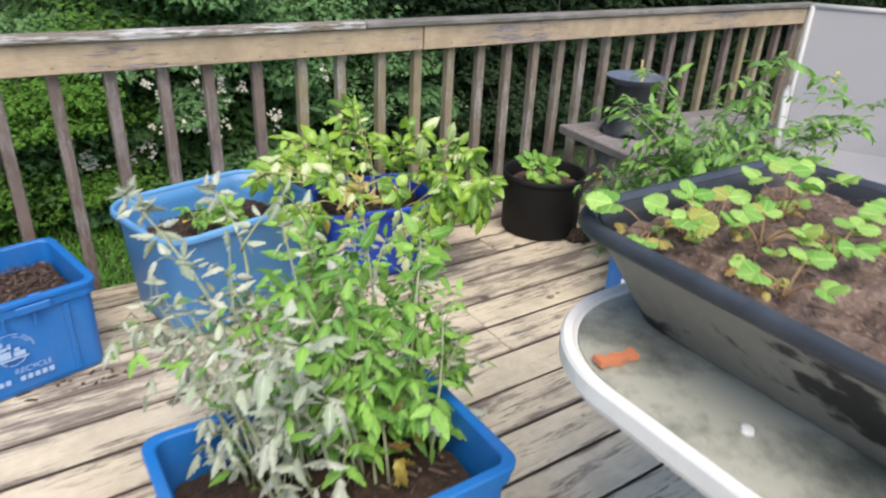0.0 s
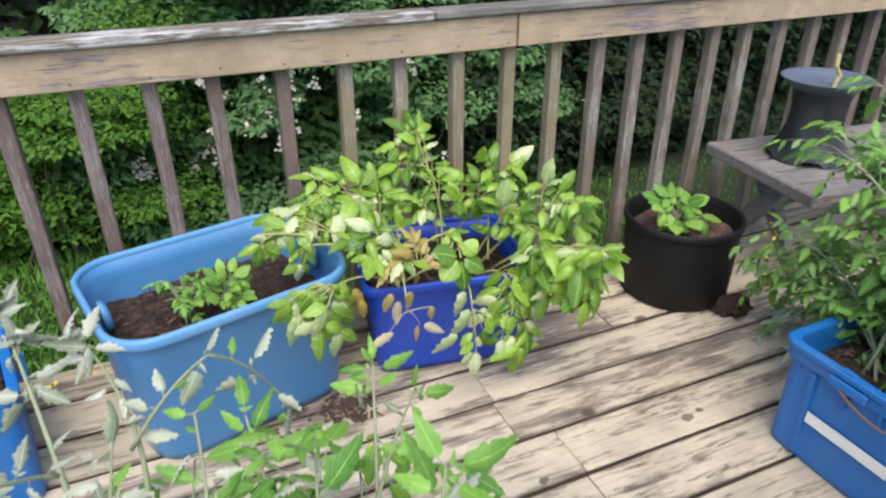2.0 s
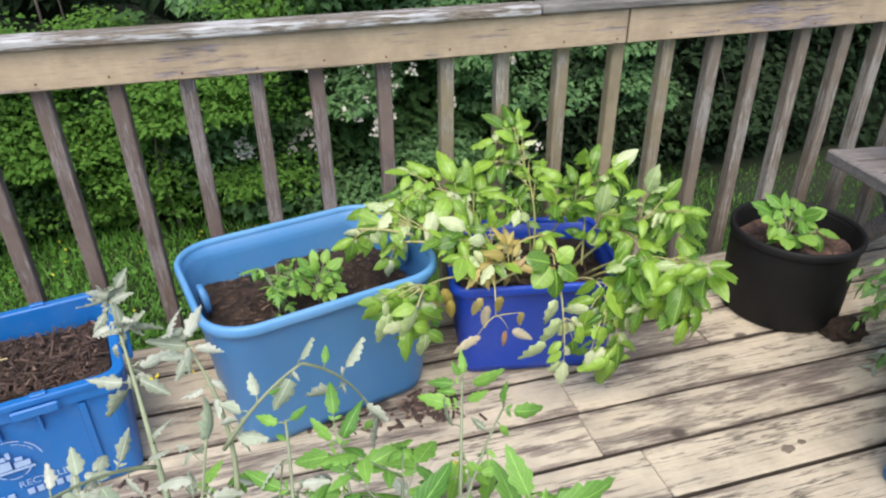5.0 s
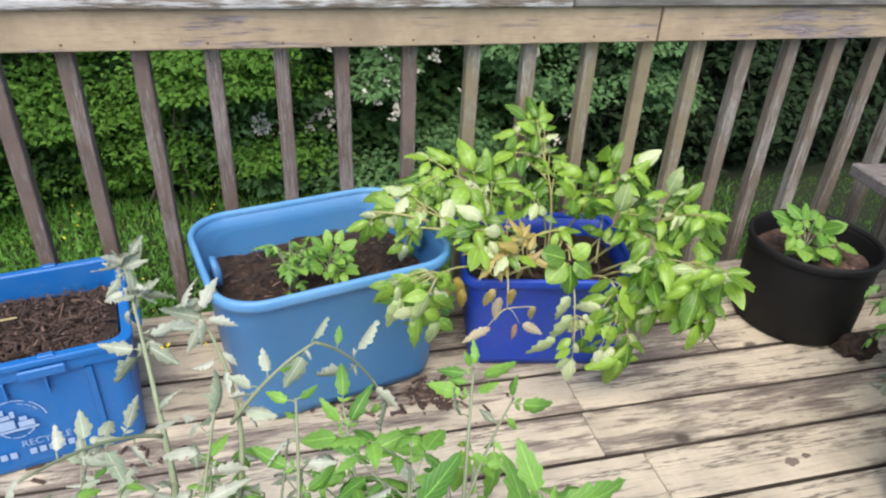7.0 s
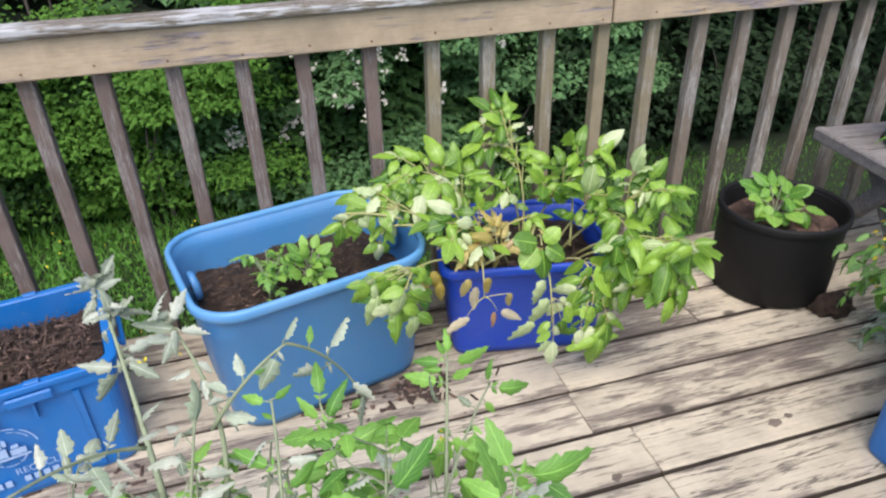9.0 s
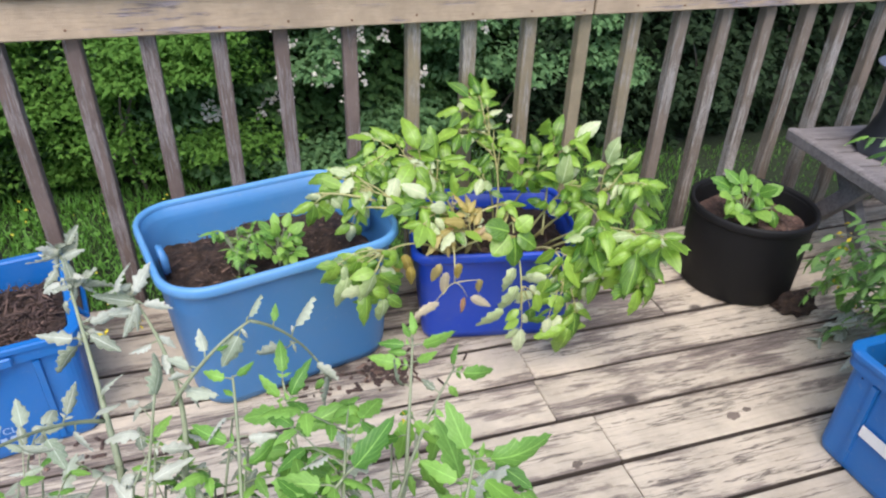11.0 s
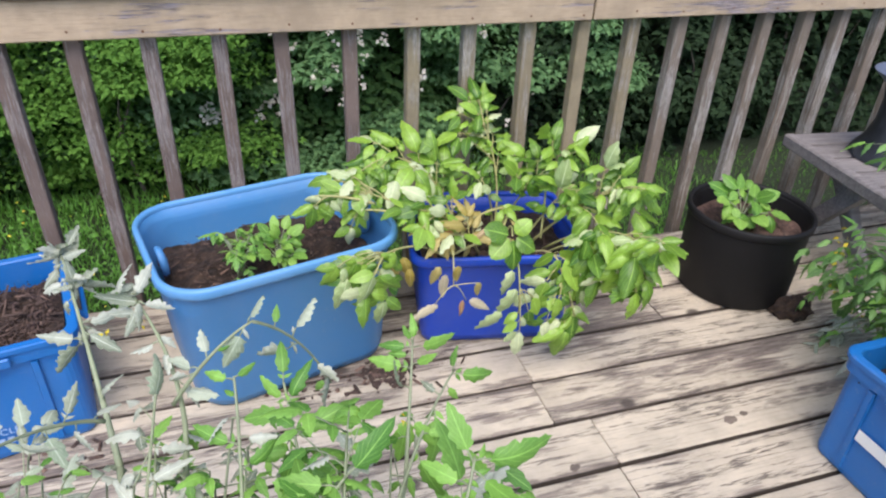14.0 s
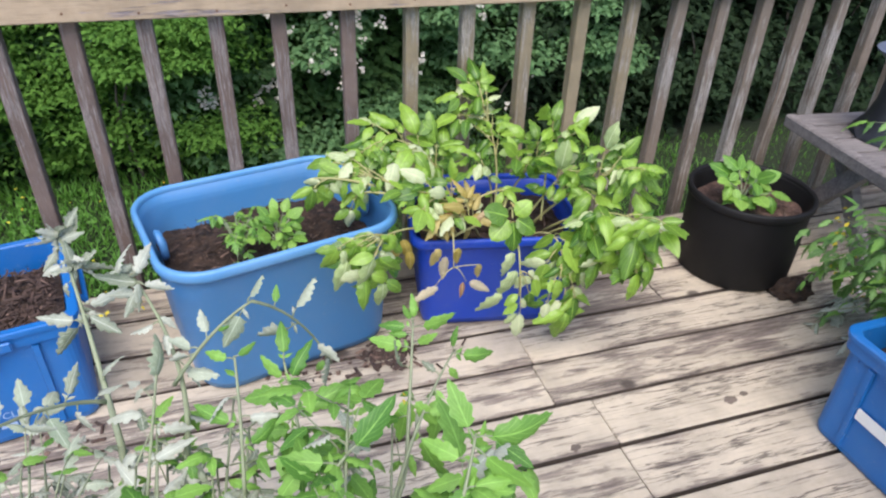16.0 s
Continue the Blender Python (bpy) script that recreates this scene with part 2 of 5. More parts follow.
M_BLACK = plastic("black_plastic", (0.007, 0.007, 0.0078), 0.55, (0.045, 0.042, 0.04), 0.16)
M_BLACK.node_tree.nodes["Principled BSDF"].inputs["Specular IOR Level"].default_value = 0.3
M_GREYPL = plastic("dusty_grey_black_plastic", (0.03, 0.037, 0.05), 0.35, (0.17, 0.195, 0.24), 0.38)
M_WHITE = plastic("white_coated_metal", (0.75, 0.75, 0.74), 0.4, (0.35, 0.33, 0.28), 0.3)
M_PRINT = plastic("faded_white_print", (0.30, 0.42, 0.62), 0.6, (0.03, 0.15, 0.46), 0.95)
M_SOIL = soil_mat("dark_brown_soil", (0.012, 0.008, 0.006), (0.07, 0.042, 0.028))
M_SOILR = soil_mat("crumbly_brown_soil", (0.085, 0.052, 0.040), (0.30, 0.215, 0.175))
M_SOILP = soil_mat("reddish_pot_soil", (0.05, 0.028, 0.022), (0.19, 0.112, 0.088))
M_CHIP = leafy("wood_chip", (0.012, 0.008, 0.006), (0.070, 0.040, 0.030), (0.24, 0.155, 0.115), 0.9, 0.0)
M_POTATO = leafy("potato_leaf", (0.055, 0.172, 0.016), (0.335, 0.55, 0.072), None, 0.42, 0.40, 0.8)
M_POTATOPALE = leafy("potato_leaf_underside", (0.36, 0.49, 0.19), (0.60, 0.67, 0.40))
M_DRYLEAF = leafy("straw_coloured_leaf", (0.46, 0.38, 0.24), (0.58, 0.52, 0.36), None, 0.7, 0.25)
M_BROWNLEAF = leafy("dead_brown_leaf", (0.30, 0.14, 0.06), (0.56, 0.48, 0.28), None, 0.7, 0.2)
M_YELLOW = leafy("withered_leaf", (0.42, 0.32, 0.05), (0.50, 0.42, 0.16), (0.28, 0.13, 0.05))
M_TOM = leafy("tomato_leaf", (0.075, 0.22, 0.035), (0.25, 0.49, 0.09))
M_TOMDARK = leafy("fine_tomato_leaf", (0.085, 0.21, 0.055), (0.22, 0.40, 0.11))
M_TOMSILVER = leafy("silvery_tomato_leaf", (0.19, 0.24, 0.16), (0.49, 0.52, 0.435), None, 0.65, 0.2)
M_TOMWHITE = leafy("felted_leaf_underside", (0.30, 0.37, 0.26), (0.46, 0.51, 0.40), None, 0.85, 0.2, 0.2)
M_STRAW = leafy("strawberry_leaf", (0.14, 0.36, 0.06), (0.34, 0.56, 0.14), (0.40, 0.38, 0.09))
M_STRAWOLD = leafy("old_strawberry_leaf", (0.30, 0.12, 0.05), (0.40, 0.34, 0.10), (0.18, 0.08, 0.04), 0.7, 0.2)
M_POTFRESH = leafy("fresh_potato_leaf", (0.095, 0.26, 0.035), (0.29, 0.52, 0.09), None, 0.5, 0.35, 0.6)
M_STEM = leafy("green_stem", (0.165, 0.195, 0.11), (0.235, 0.27, 0.165), None, 0.6, 0.0)
M_STEMP = leafy("yellow_green_stem", (0.27, 0.29, 0.095), (0.40, 0.37, 0.16), None, 0.6, 0.0)
M_STEMT = leafy("pale_tan_stem", (0.40, 0.32, 0.13), (0.44, 0.38, 0.18), None, 0.6, 0.0)
M_STEMR = leafy("reddish_runner", (0.20, 0.12, 0.055), (0.26, 0.16, 0.08), None, 0.6, 0.0)
M_BRIGHT = leafy("bright_shrub_leaf", (0.034, 0.112, 0.014), (0.122, 0.262, 0.042), None, 0.8, 0.42, 0.12)
M_BRAMBLE = leafy("bramble_leaf", (0.055, 0.145, 0.052), (0.150, 0.285, 0.115), None, 0.75, 0.40, 0.2)
# leaf colour lowered to near-black to carry deep shade under trees
M_DARKLEAF = leafy("shade_darkened_leaf", (0.005, 0.015, 0.005), (0.016, 0.040, 0.012), None, 0.8, 0.25, 0.15)
# darker copy of the shrub leaf, with the inner shade in its colour
M_INNER = leafy("shade_coloured_inner_leaf", (0.020, 0.055, 0.014), (0.050, 0.115, 0.030), None, 0.8, 0.3, 0.12)
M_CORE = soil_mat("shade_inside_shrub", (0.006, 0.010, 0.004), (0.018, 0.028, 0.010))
M_PETAL = leafy("white_blossom", (0.40, 0.37, 0.30), (0.66, 0.62, 0.55))
M_GRASS = leafy("grass_blade", (0.045, 0.155, 0.014), (0.115, 0.30, 0.032))
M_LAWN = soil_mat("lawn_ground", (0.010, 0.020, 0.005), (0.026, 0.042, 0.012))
M_RUST = plastic("rusty_nail", (0.16, 0.085, 0.05), 0.8, (0.22, 0.14, 0.09), 0.4)
M_BUTTER = leafy("yellow_flower", (0.75, 0.55, 0.03), (0.8, 0.65, 0.06))
M_BRANCH = grey_wood("grey_branch", (0.16, 0.13, 0.11), (0.06, 0.05, 0.04), 2)
M_SAUCER = plastic("blue_grey_plastic", (0.085, 0.105, 0.150), 0.35, (0.24, 0.26, 0.30), 0.5)
M_DARKPOT = plastic("dark_grey_plastic", (0.013, 0.015, 0.019), 0.4, (0.15, 0.165, 0.19), 0.35)
tb = Nodes("dust_streaked_tub_plastic", 0.6)
tv = tb.coords((1, 1, 1))
tn = tb.noise(tb.coords((3.0, 2.2, 5.0)), 1.7, 5.0, 0.6)
tb.colour(tb.mix(tb.ramp(tn, (0.41, 0.0), (0.44, 1.0)), (0.022, 0.022, 0.024), tb.mix(tb.noise(tv, 40.0, 4.0), (0.17, 0.165, 0.16), (0.30, 0.29, 0.27))))
M_TUBDUST = tb.m
M_TERRA = plastic("terracotta", (0.55, 0.19, 0.09), 0.8, (0.6, 0.4, 0.3), 0.3)


# ---------------------------------------------------------------- mesh helpers
def mesh_of(name, bm, *mats, smooth=False):
    me = bpy.data.meshes.new(name)
    bm.to_mesh(me)
    bm.free()
    for m in mats:
        me.materials.append(m)
    if smooth:
        me.polygons.foreach_set("use_smooth", [True] * len(me.polygons))
    return me


def part(name, bm, material, parent, label="", smooth=False, at=None):
    ob = new(name, mesh_of(name, bm, material, smooth=smooth))
    ob.parent = parent
    if at is not None:
        ob.matrix_basis = at
    if label:
        ob["label"] = label
    return ob


def thing(name, label, category, at=None, group="", kind=""):
    ob = new(name)
    ob.empty_display_size = 0.1
    if at is not None:
        ob.matrix_basis = at
    return tagged(ob, label, category, group, kind)


def box(bm, x0, x1, y0, y1, z0, z1, bev=0.0):
    vs = [bm.verts.new((x, y, z)) for x in (x0, x1) for y in (y0, y1) for z in (z0, z1)]
    fs = [bm.faces.new([vs[i] for i in q]) for q in ((0, 1, 3, 2), (4, 6, 7, 5), (0, 4, 5, 1), (2, 3, 7, 6), (0, 2, 6, 4), (1, 5, 7, 3))]
    if bev:
        es = list({e for f in fs for e in f.edges})
        bmesh.ops.bevel(bm, geom=es, offset=bev, segments=1, affect="EDGES", profile=0.5)
    return bm


def box_mesh(x0, x1, y0, y1, z0, z1, bev=0.0):
    return box(bmesh.new(), x0, x1, y0, y1, z0, z1, bev)


def tube(bm, pts, radii, sides=6):
    """A tapered tube along points."""
    pts = [Vector(p) for p in pts]
    rings = []
    for i, p in enumerate(pts):
        d = (pts[min(i + 1, len(pts) - 1)] - pts[max(i - 1, 0)]).normalized()
        a = d.orthogonal().normalized() if i == 0 else (a - d * a.dot(d)).normalized()
        b = d.cross(a)
        r = radii[i] if isinstance(radii, (list, tuple)) else radii
        rings.append([bm.verts.new(p + r * (math.cos(6.2832 * k / sides) * a + math.sin(6.2832 * k / sides) * b)) for k in range(sides)])
    for u, v in zip(rings, rings[1:]):
        for k in range(sides):
            bm.faces.new((u[k], u[(k + 1) % sides], v[(k + 1) % sides], v[k]))
    bm.faces.new(rings[0][::-1])
    bm.faces.new(rings[-1])
    return bm


def bezier(a, b, c, n=7):
    a, b, c = Vector(a), Vector(b), Vector(c)
    return [a * (1 - t) ** 2 + b * (2 * t * (1 - t)) + c * t * t for t in (i / (n - 1) for i in range(n))]


def round_rect(hx, hy, r, n=6):
    out = []
    for sx, sy, a0 in ((1, 1, 0), (-1, 1, 90), (-1, -1, 180), (1, -1, 270)):
        for k in range(n + 1):
            a = radians(a0 + 90 * k / n)
            out.append((sx * (hx - r) + r * math.cos(a), sy * (hy - r) + r * math.sin(a)))
    return out


def shell(bm, rings, n=6, close=True):
    """Skins rings of (half length, half width, corner radius, z) from first to last; closes both ends."""
    loops = [[bm.verts.new((x, y, z)) for x, y in round_rect(hx, hy, r, n)] for hx, hy, r, z in rings]
    for u, v in zip(loops, loops[1:]):
        for k in range(len(u)):
            bm.faces.new((u[k], u[(k + 1) % len(u)], v[(k + 1) % len(u)], v[k]))
    if close:
        bm.faces.new(loops[0][::-1])
        bm.faces.new(loops[-1])
    return bm


def lathe(bm, profile, sides=40):
    loops = [[bm.verts.new((r * math.cos(6.28318 * k / sides), r * math.sin(6.28318 * k / sides), z)) for k in range(sides)] for r, z in profile]
    for u, v in zip(loops, loops[1:]):
        for k in range(sides):
            bm.faces.new((u[k], u[(k + 1) % sides], v[(k + 1) % sides], v[k]))
    bm.faces.new(loops[0][::-1])
    bm.faces.new(loops[-1])
    return bm


def soil_bed(name, label, at, hx, hy, r, z, mat, rough=0.012, chips=0, seed=1, chip=0.03, round_pot=False):
    """A lumpy bed of soil, with chips lying in it, as one heap."""
    rnd = random.Random(seed)
    bm = bmesh.new()
    nx, ny = 44, 34
    grid = {}
    for i in range(nx + 1):
        for j in range(ny + 1):
            x, y = (2 * i / nx - 1) * hx, (2 * j / ny - 1) * hy
            if round_pot:
                q = max(abs(x) / hx, abs(y) / hy, 1e-6)
                d = math.hypot(x / hx, y / hy)
                x, y = x * q / max(d, 1e-6), y * q / max(d, 1e-6)
            else:
                qx, qy = abs(x) - (hx - r), abs(y) - (hy - r)
                if qx > 0 and qy > 0 and math.hypot(qx, qy) > r:
                    f = r / math.hypot(qx, qy)
                    x, y = math.copysign(hx - r + qx * f, x), math.copysign(hy - r + qy * f, y)
            h = noise.fractal(Vector((x * 14 + seed, y * 14, seed)), 0.8, 2.0, 4) * rough + noise.noise(Vector((x * 4, y * 4, seed + 9))) * rough * 1.2
            grid[i, j] = bm.verts.new((x, y, z + h))
    for i in range(nx):
        for j in range(ny):
            bm.faces.new((grid[i, j], grid[i + 1, j], grid[i + 1, j + 1], grid[i, j + 1]))
    bed = thing(name, label, "soil", at, kind="stuff")
    part("bed", bm, mat, bed, smooth=True)
    if chips:
        bm = bmesh.new()
        for _ in range(chips):
            a, u = rnd.uniform(0, 6.28), math.sqrt(rnd.random()) * 0.95
            x, y = (u * hx * math.cos(a), u * hy * math.sin(a)) if round_pot else (rnd.uniform(-hx, hx) * 0.95, rnd.uniform(-hy, hy) * 0.95)
            if not round_pot and abs(x) > hx - r and abs(y) > hy - r:
                continue
            ln, w = chip * (0.3 + 2.2 * rnd.random() ** 3), chip * rnd.uniform(0.07, 0.34)
            m = pose(x, y, z + rough * rnd.uniform(0.3, 1.1), rnd.uniform(-30, 30), rnd.uniform(-25, 25), rnd.uniform(0, 360))
            vs = [bm.verts.new(m @ Vector(p)) for p in ((-ln, -w, 0), (ln * 0.9, -w * 0.6, 0.002), (ln, w, 0), (-ln * 0.8, w, 0.002), (0, 0, w * 0.7))]
            for q in ((0, 1, 4), (1, 2, 4), (2, 3, 4), (3, 0, 4)):
                bm.faces.new([vs[i] for i in q])
        part("chips", bm, M_CHIP, bed, "shredded bark chips")
    return bed


# ---------------------------------------------------------------- leaves and plants
def leaf_shape(name, mat, length, width, segs=7, droop=0.25, fold=0.25, teeth=0.0, curl=0.0, tip=1.0, blunt=0.5, seed=0, lobes=0):
    """One leaf from its base along +y: midrib crease, cupped and rippled blade, drooping tip, uneven, toothed or lobed edge."""
    rnd = random.Random(seed)
    bm = bmesh.new()
    uvl = bm.loops.layers.uv.new("UVMap")
    at = {}
    twist, ph = rnd.uniform(-0.5, 0.5) * curl, rnd.uniform(0, 6)
    rows = []
    for i in range(segs + 1):
        t = i / segs
        w = width * 0.5 * math.sin(math.pi * t ** blunt) ** tip if 0 < i < segs else 0.0
        y = length * (t - 0.12 * droop * t * t)
        zc = -droop * length * t * t + curl * length * math.sin(t * 4.0 + ph) * 0.05
        row = []
        for k in ((-2, -1, 0, 1, 2) if w else (0,)):
            f = k / 2
            notch = 2 * ((t * lobes + 0.3) % 1) - 1 if lobes else (0.7 if i % 2 else -0.7)
            ww = w * (1 + teeth * ((rnd.uniform(-0.4, 0.4) + notch) if abs(k) == 2 else 0)) * f
            z = zc + fold * abs(ww) * (1.0 - 0.7 * abs(f)) - curl * 0.55 * abs(ww) * f * f + 0.07 * width * math.sin(i * 2.1 + k + ph) * f * f * (0.5 + curl) + twist * ww * t
            vv = bm.verts.new((ww * (1 - 0.12 * curl * t), y - (teeth * 0.35 * abs(ww) if abs(k) == 2 else 0), z))
            at[vv] = (0.5 + f / 2, t)
            row.append(vv)
        rows.append(row)
    for u, v in zip(rows, rows[1:]):
        if len(u) == 1:
            fs = [(u[0], v[k + 1], v[k]) for k in range(4)]
        elif len(v) == 1:
            fs = [(u[k], u[k + 1], v[0]) for k in range(4)]
        else:
            fs = [(u[k], u[k + 1], v[k + 1], v[k]) for k in range(4)]
        for f in fs:
            face = bm.faces.new(f)
            for lp in face.loops:
                lp[uvl].uv = at[lp.vert]
    return mesh_of(name, bm, mat, smooth=True)


def aim(p, d, up=(0, 0, 1), scale=1.0):
    """The pose of a leaf at p that grows along d with its face towards up."""
    y = Vector(d).normalized()
    x = y.cross(Vector(up))
    x = x.normalized() if x.length > 1e-4 else y.orthogonal().normalized()
    z = x.cross(y)
    return Matrix.Translation(p) @ Matrix((x, y, z)).transposed().to_4x4() @ Matrix.Scale(scale, 4)


class Plant:
    def __init__(self, name, label, category, base, seed, stem_mat):
        self.ob = thing(name, label, category, Matrix.Translation(base))
        self.base, self.rnd, self.leaves, self.stems, self.stem_mat = Vector(base), random.Random(seed), [], [], stem_mat
        self.stalks = bmesh.new()

    def jitter(self, s):
        return Vector([self.rnd.uniform(-s, s) for _ in range(3)])

    def stem(self, pts, r0, r1=None, sides=6):
        r1 = r0 * 0.45 if r1 is None else r1
        pts = [Vector(p) - self.base for p in pts]
        n = len(pts)
        self.stems.append(tube(bmesh.new(), pts, [r0 + (r1 - r0) * i / (n - 1) for i in range(n)], sides))

    def leaf(self, mesh, p, d, up=(0, 0, 1), scale=1.0):
        self.leaves.append((mesh, aim(Vector(p) - self.base, d, up, scale)))

    def compound(self, p, d, length, meshes, pairs=3, droop=0.5, scale=1.0, up=(0, 0, 1), r=0.0022, spread=65):
        """A leaf of several leaflets along a drooping stalk."""
        rnd = self.rnd
        p, d = Vector(p), Vector(d).normalized()
        pts = [p + d * length * t + Vector((0, 0, -droop * length * t * t)) for t in (0, 0.25, 0.5, 0.75, 1)]
        tube(self.stalks, [q - self.base for q in pts], [r, r * 0.9, r * 0.8, r * 0.6, r * 0.4], 4)
        for k in range(pairs):
            t = 0.35 + 0.55 * k / max(1, pairs - 1) if pairs > 1 else 0.7
            q = p + d * length * t + Vector((0, 0, -droop * length * t * t))
            ax = (d + Vector((0, 0, -2 * droop * t))).normalized()
            side = ax.cross(Vector(up)).normalized()
            for s in (-1, 1):
                a = radians(spread + rnd.uniform(-15, 15))
                dd = ax * math.cos(a) + side * s * math.sin(a) + self.jitter(0.18) + Vector((0, 0, -0.15))
                self.leaf(rnd.choice(meshes), q, dd, Vector(up) + self.jitter(0.45), scale * rnd.uniform(0.65, 1.0) * (0.75 + 0.25 * t))
        self.leaf(rnd.choice(meshes), pts[-1], pts[-1] - pts[-2] + self.jitter(0.003), Vector(up) + self.jitter(0.3), scale * rnd.uniform(0.95, 1.2))

    def done(self, singles=280, leaf_name="leaf"):
        for bm in self.stems:
            part("stem", bm, self.stem_mat, self.ob, smooth=True)
        if self.stalks.verts:
            tagged(part("stalk", self.stalks, self.stem_mat, self.ob, smooth=True), kind="stuff")
        for mesh, m in self.leaves[:singles]:
            o = new(leaf_name, mesh)
            o.parent, o.matrix_basis = self.ob, m
        rest = self.leaves[singles:]
        if rest:
            verts, faces, mats, idx, uvs = [], [], [], [], []
            for mesh, m in rest:
                base = len(verts)
                mat = mesh.materials[0]
                if mat not in mats:
                    mats.append(mat)
                k = mats.index(mat)
                verts += [m @ v.co for v in mesh.vertices]
                for f in mesh.polygons:
                    faces.append([base + i for i in f.vertices])
                    idx.append(k)
                uvs += [c for d in mesh.uv_layers[0].data for c in d.uv]
            me = bpy.data.meshes.new("foliage")
            me.from_pydata(verts, [], faces)
            me.uv_layers.new(name="UVMap").data.foreach_set("uv", uvs)
            for mat in mats:
                me.materials.append(mat)
            me.polygons.foreach_set("material_index", idx)
            me.polygons.foreach_set("use_smooth", [True] * len(idx))
            o = new("foliage", me)
            o.parent = self.ob
            tagged(o, kind="stuff")
        return self.ob


LEAF_POTATO = [leaf_shape("leaf_blade", M_POTATO, 0.064, 0.033, 11, 0.10 + 0.28 * (i % 3), 0.25 + 0.35 * (i % 3), 0.02, 0.6 * (i % 4), tip=0.80, blunt=0.80, seed=i) for i in range(8)]
LEAF_ROUND = [leaf_shape("leaf_blade", M_POTATO, 0.060, 0.050, 11, 0.2, 0.25, 0.012, 0.3, tip=0.62, blunt=0.85, seed=i + 14) for i in range(2)]
LEAF_PALE = [leaf_shape("leaf_blade", M_POTATOPALE, 0.062, 0.034, 11, 0.4, 0.6, 0.015, 1.0, tip=0.80, blunt=0.80, seed=i + 20) for i in range(3)]
LEAF_YELLOW = [leaf_shape("leaf_blade", M_YELLOW, 0.064, 0.025, 12, 0.4, 0.6, 0.12, 1.2, tip=0.8, blunt=0.75, seed=i + 30) for i in range(3)]
LEAF_BROWN = [leaf_shape("leaf_blade", M_BROWNLEAF, 0.070, 0.020, 12, 0.35, 0.7, 0.22, 1.2, tip=0.8, blunt=0.8, seed=i + 35) for i in range(3)]
LEAF_DRY = [leaf_shape("leaf_blade", M_DRYLEAF, 0.070, 0.023, 12, 0.3, 0.6, 0.16, 1.0, tip=0.75, blunt=0.75, seed=i + 38) for i in range(2)]
LEAF_TOM = [leaf_shape("leaf_blade", M_TOM, 0.064, 0.027, 17, 0.15 + 0.25 * (i % 3), 0.4, 0.19, 0.4 * (i % 3), tip=0.80, blunt=0.66, seed=i + 40, lobes=4) for i in range(6)]
LEAF_WHITE = [leaf_shape("leaf_blade", M_TOMWHITE, 0.064, 0.030, 17, 0.3, 0.5, 0.22, 1.0, tip=0.80, blunt=0.66, seed=i + 80, lobes=4) for i in range(4)]
LEAF_TOMD = [leaf_shape("leaf_blade", M_TOMDARK, 0.052, 0.022, 7, 0.4, 0.3, 0.3, 0.5, blunt=0.7, seed=i + 50) for i in range(4)]
LEAF_SILVER = [leaf_shape("leaf_blade", M_TOMSILVER, 0.060, 0.024, 17, 0.25 + 0.2 * (i % 3), 0.9, 0.28, 1.5, tip=0.85, blunt=0.68, seed=i + 60, lobes=4) for i in range(6)]
LEAF_STRAW = [leaf_shape("leaf_blade", M_STRAW, 0.054, 0.050, 18, 0.12, 0.3, 0.06, 0.4, tip=0.50, blunt=1.15, seed=i + 70) for i in range(4)]
LEAF_STRAWOLD = [leaf_shape("leaf_blade", M_STRAWOLD, 0.054, 0.040, 12, 0.5, 0.5, 0.10, 1.0, tip=0.6, blunt=1.0, seed=i + 76) for i in range(2)]
LEAF_POTFRESH = [leaf_shape("leaf_blade", M_POTFRESH, 0.058, 0.037, 11, 0.15 + 0.15 * (i % 3), 0.3, 0.05, 0.5 * (i % 3), tip=0.75, blunt=0.8, seed=i + 94) for i in range(4)]
PETAL_YELLOW = leaf_shape("petal", M_BUTTER, 0.020, 0.012, 3, 0.3, 0.3, seed=90)


# ---------------------------------------------------------------- deck and railing
PITCH, GAP, EDGE = 0.1567, 0.0105, -0.010
deck = thing("deck_floor", "old wooden deck of worn cream-painted planks with dark gaps", "deck", kind="structure")
bm = bmesh.new()
for k in range(11):
    x = -3.4 + 0.62 * k
    box(bm, x - 0.02, x + 0.02, -5.0, -0.03, -0.22, -0.045)
box(bm, -3.45, 3.05, -0.05, -0.012, -0.24, -0.042)
part("joists", bm, M_UNDER, deck, "dark joists and rim board under the planks")
# how much more (or less) than usual the paint is worn off a plank, by row and half
WEAR = {(0, None): 0.06, (1, None): 0.04, (2, None): 0.03, (3, True): -0.02, (3, False): 0.05, (4, True): 0.065, (4, False): 0.07, (5, True): -0.07, (5, False): 0.05, (6, True): -0.06, (6, False): 0.03, (7, None): -0.04}
rnd = random.Random(5)
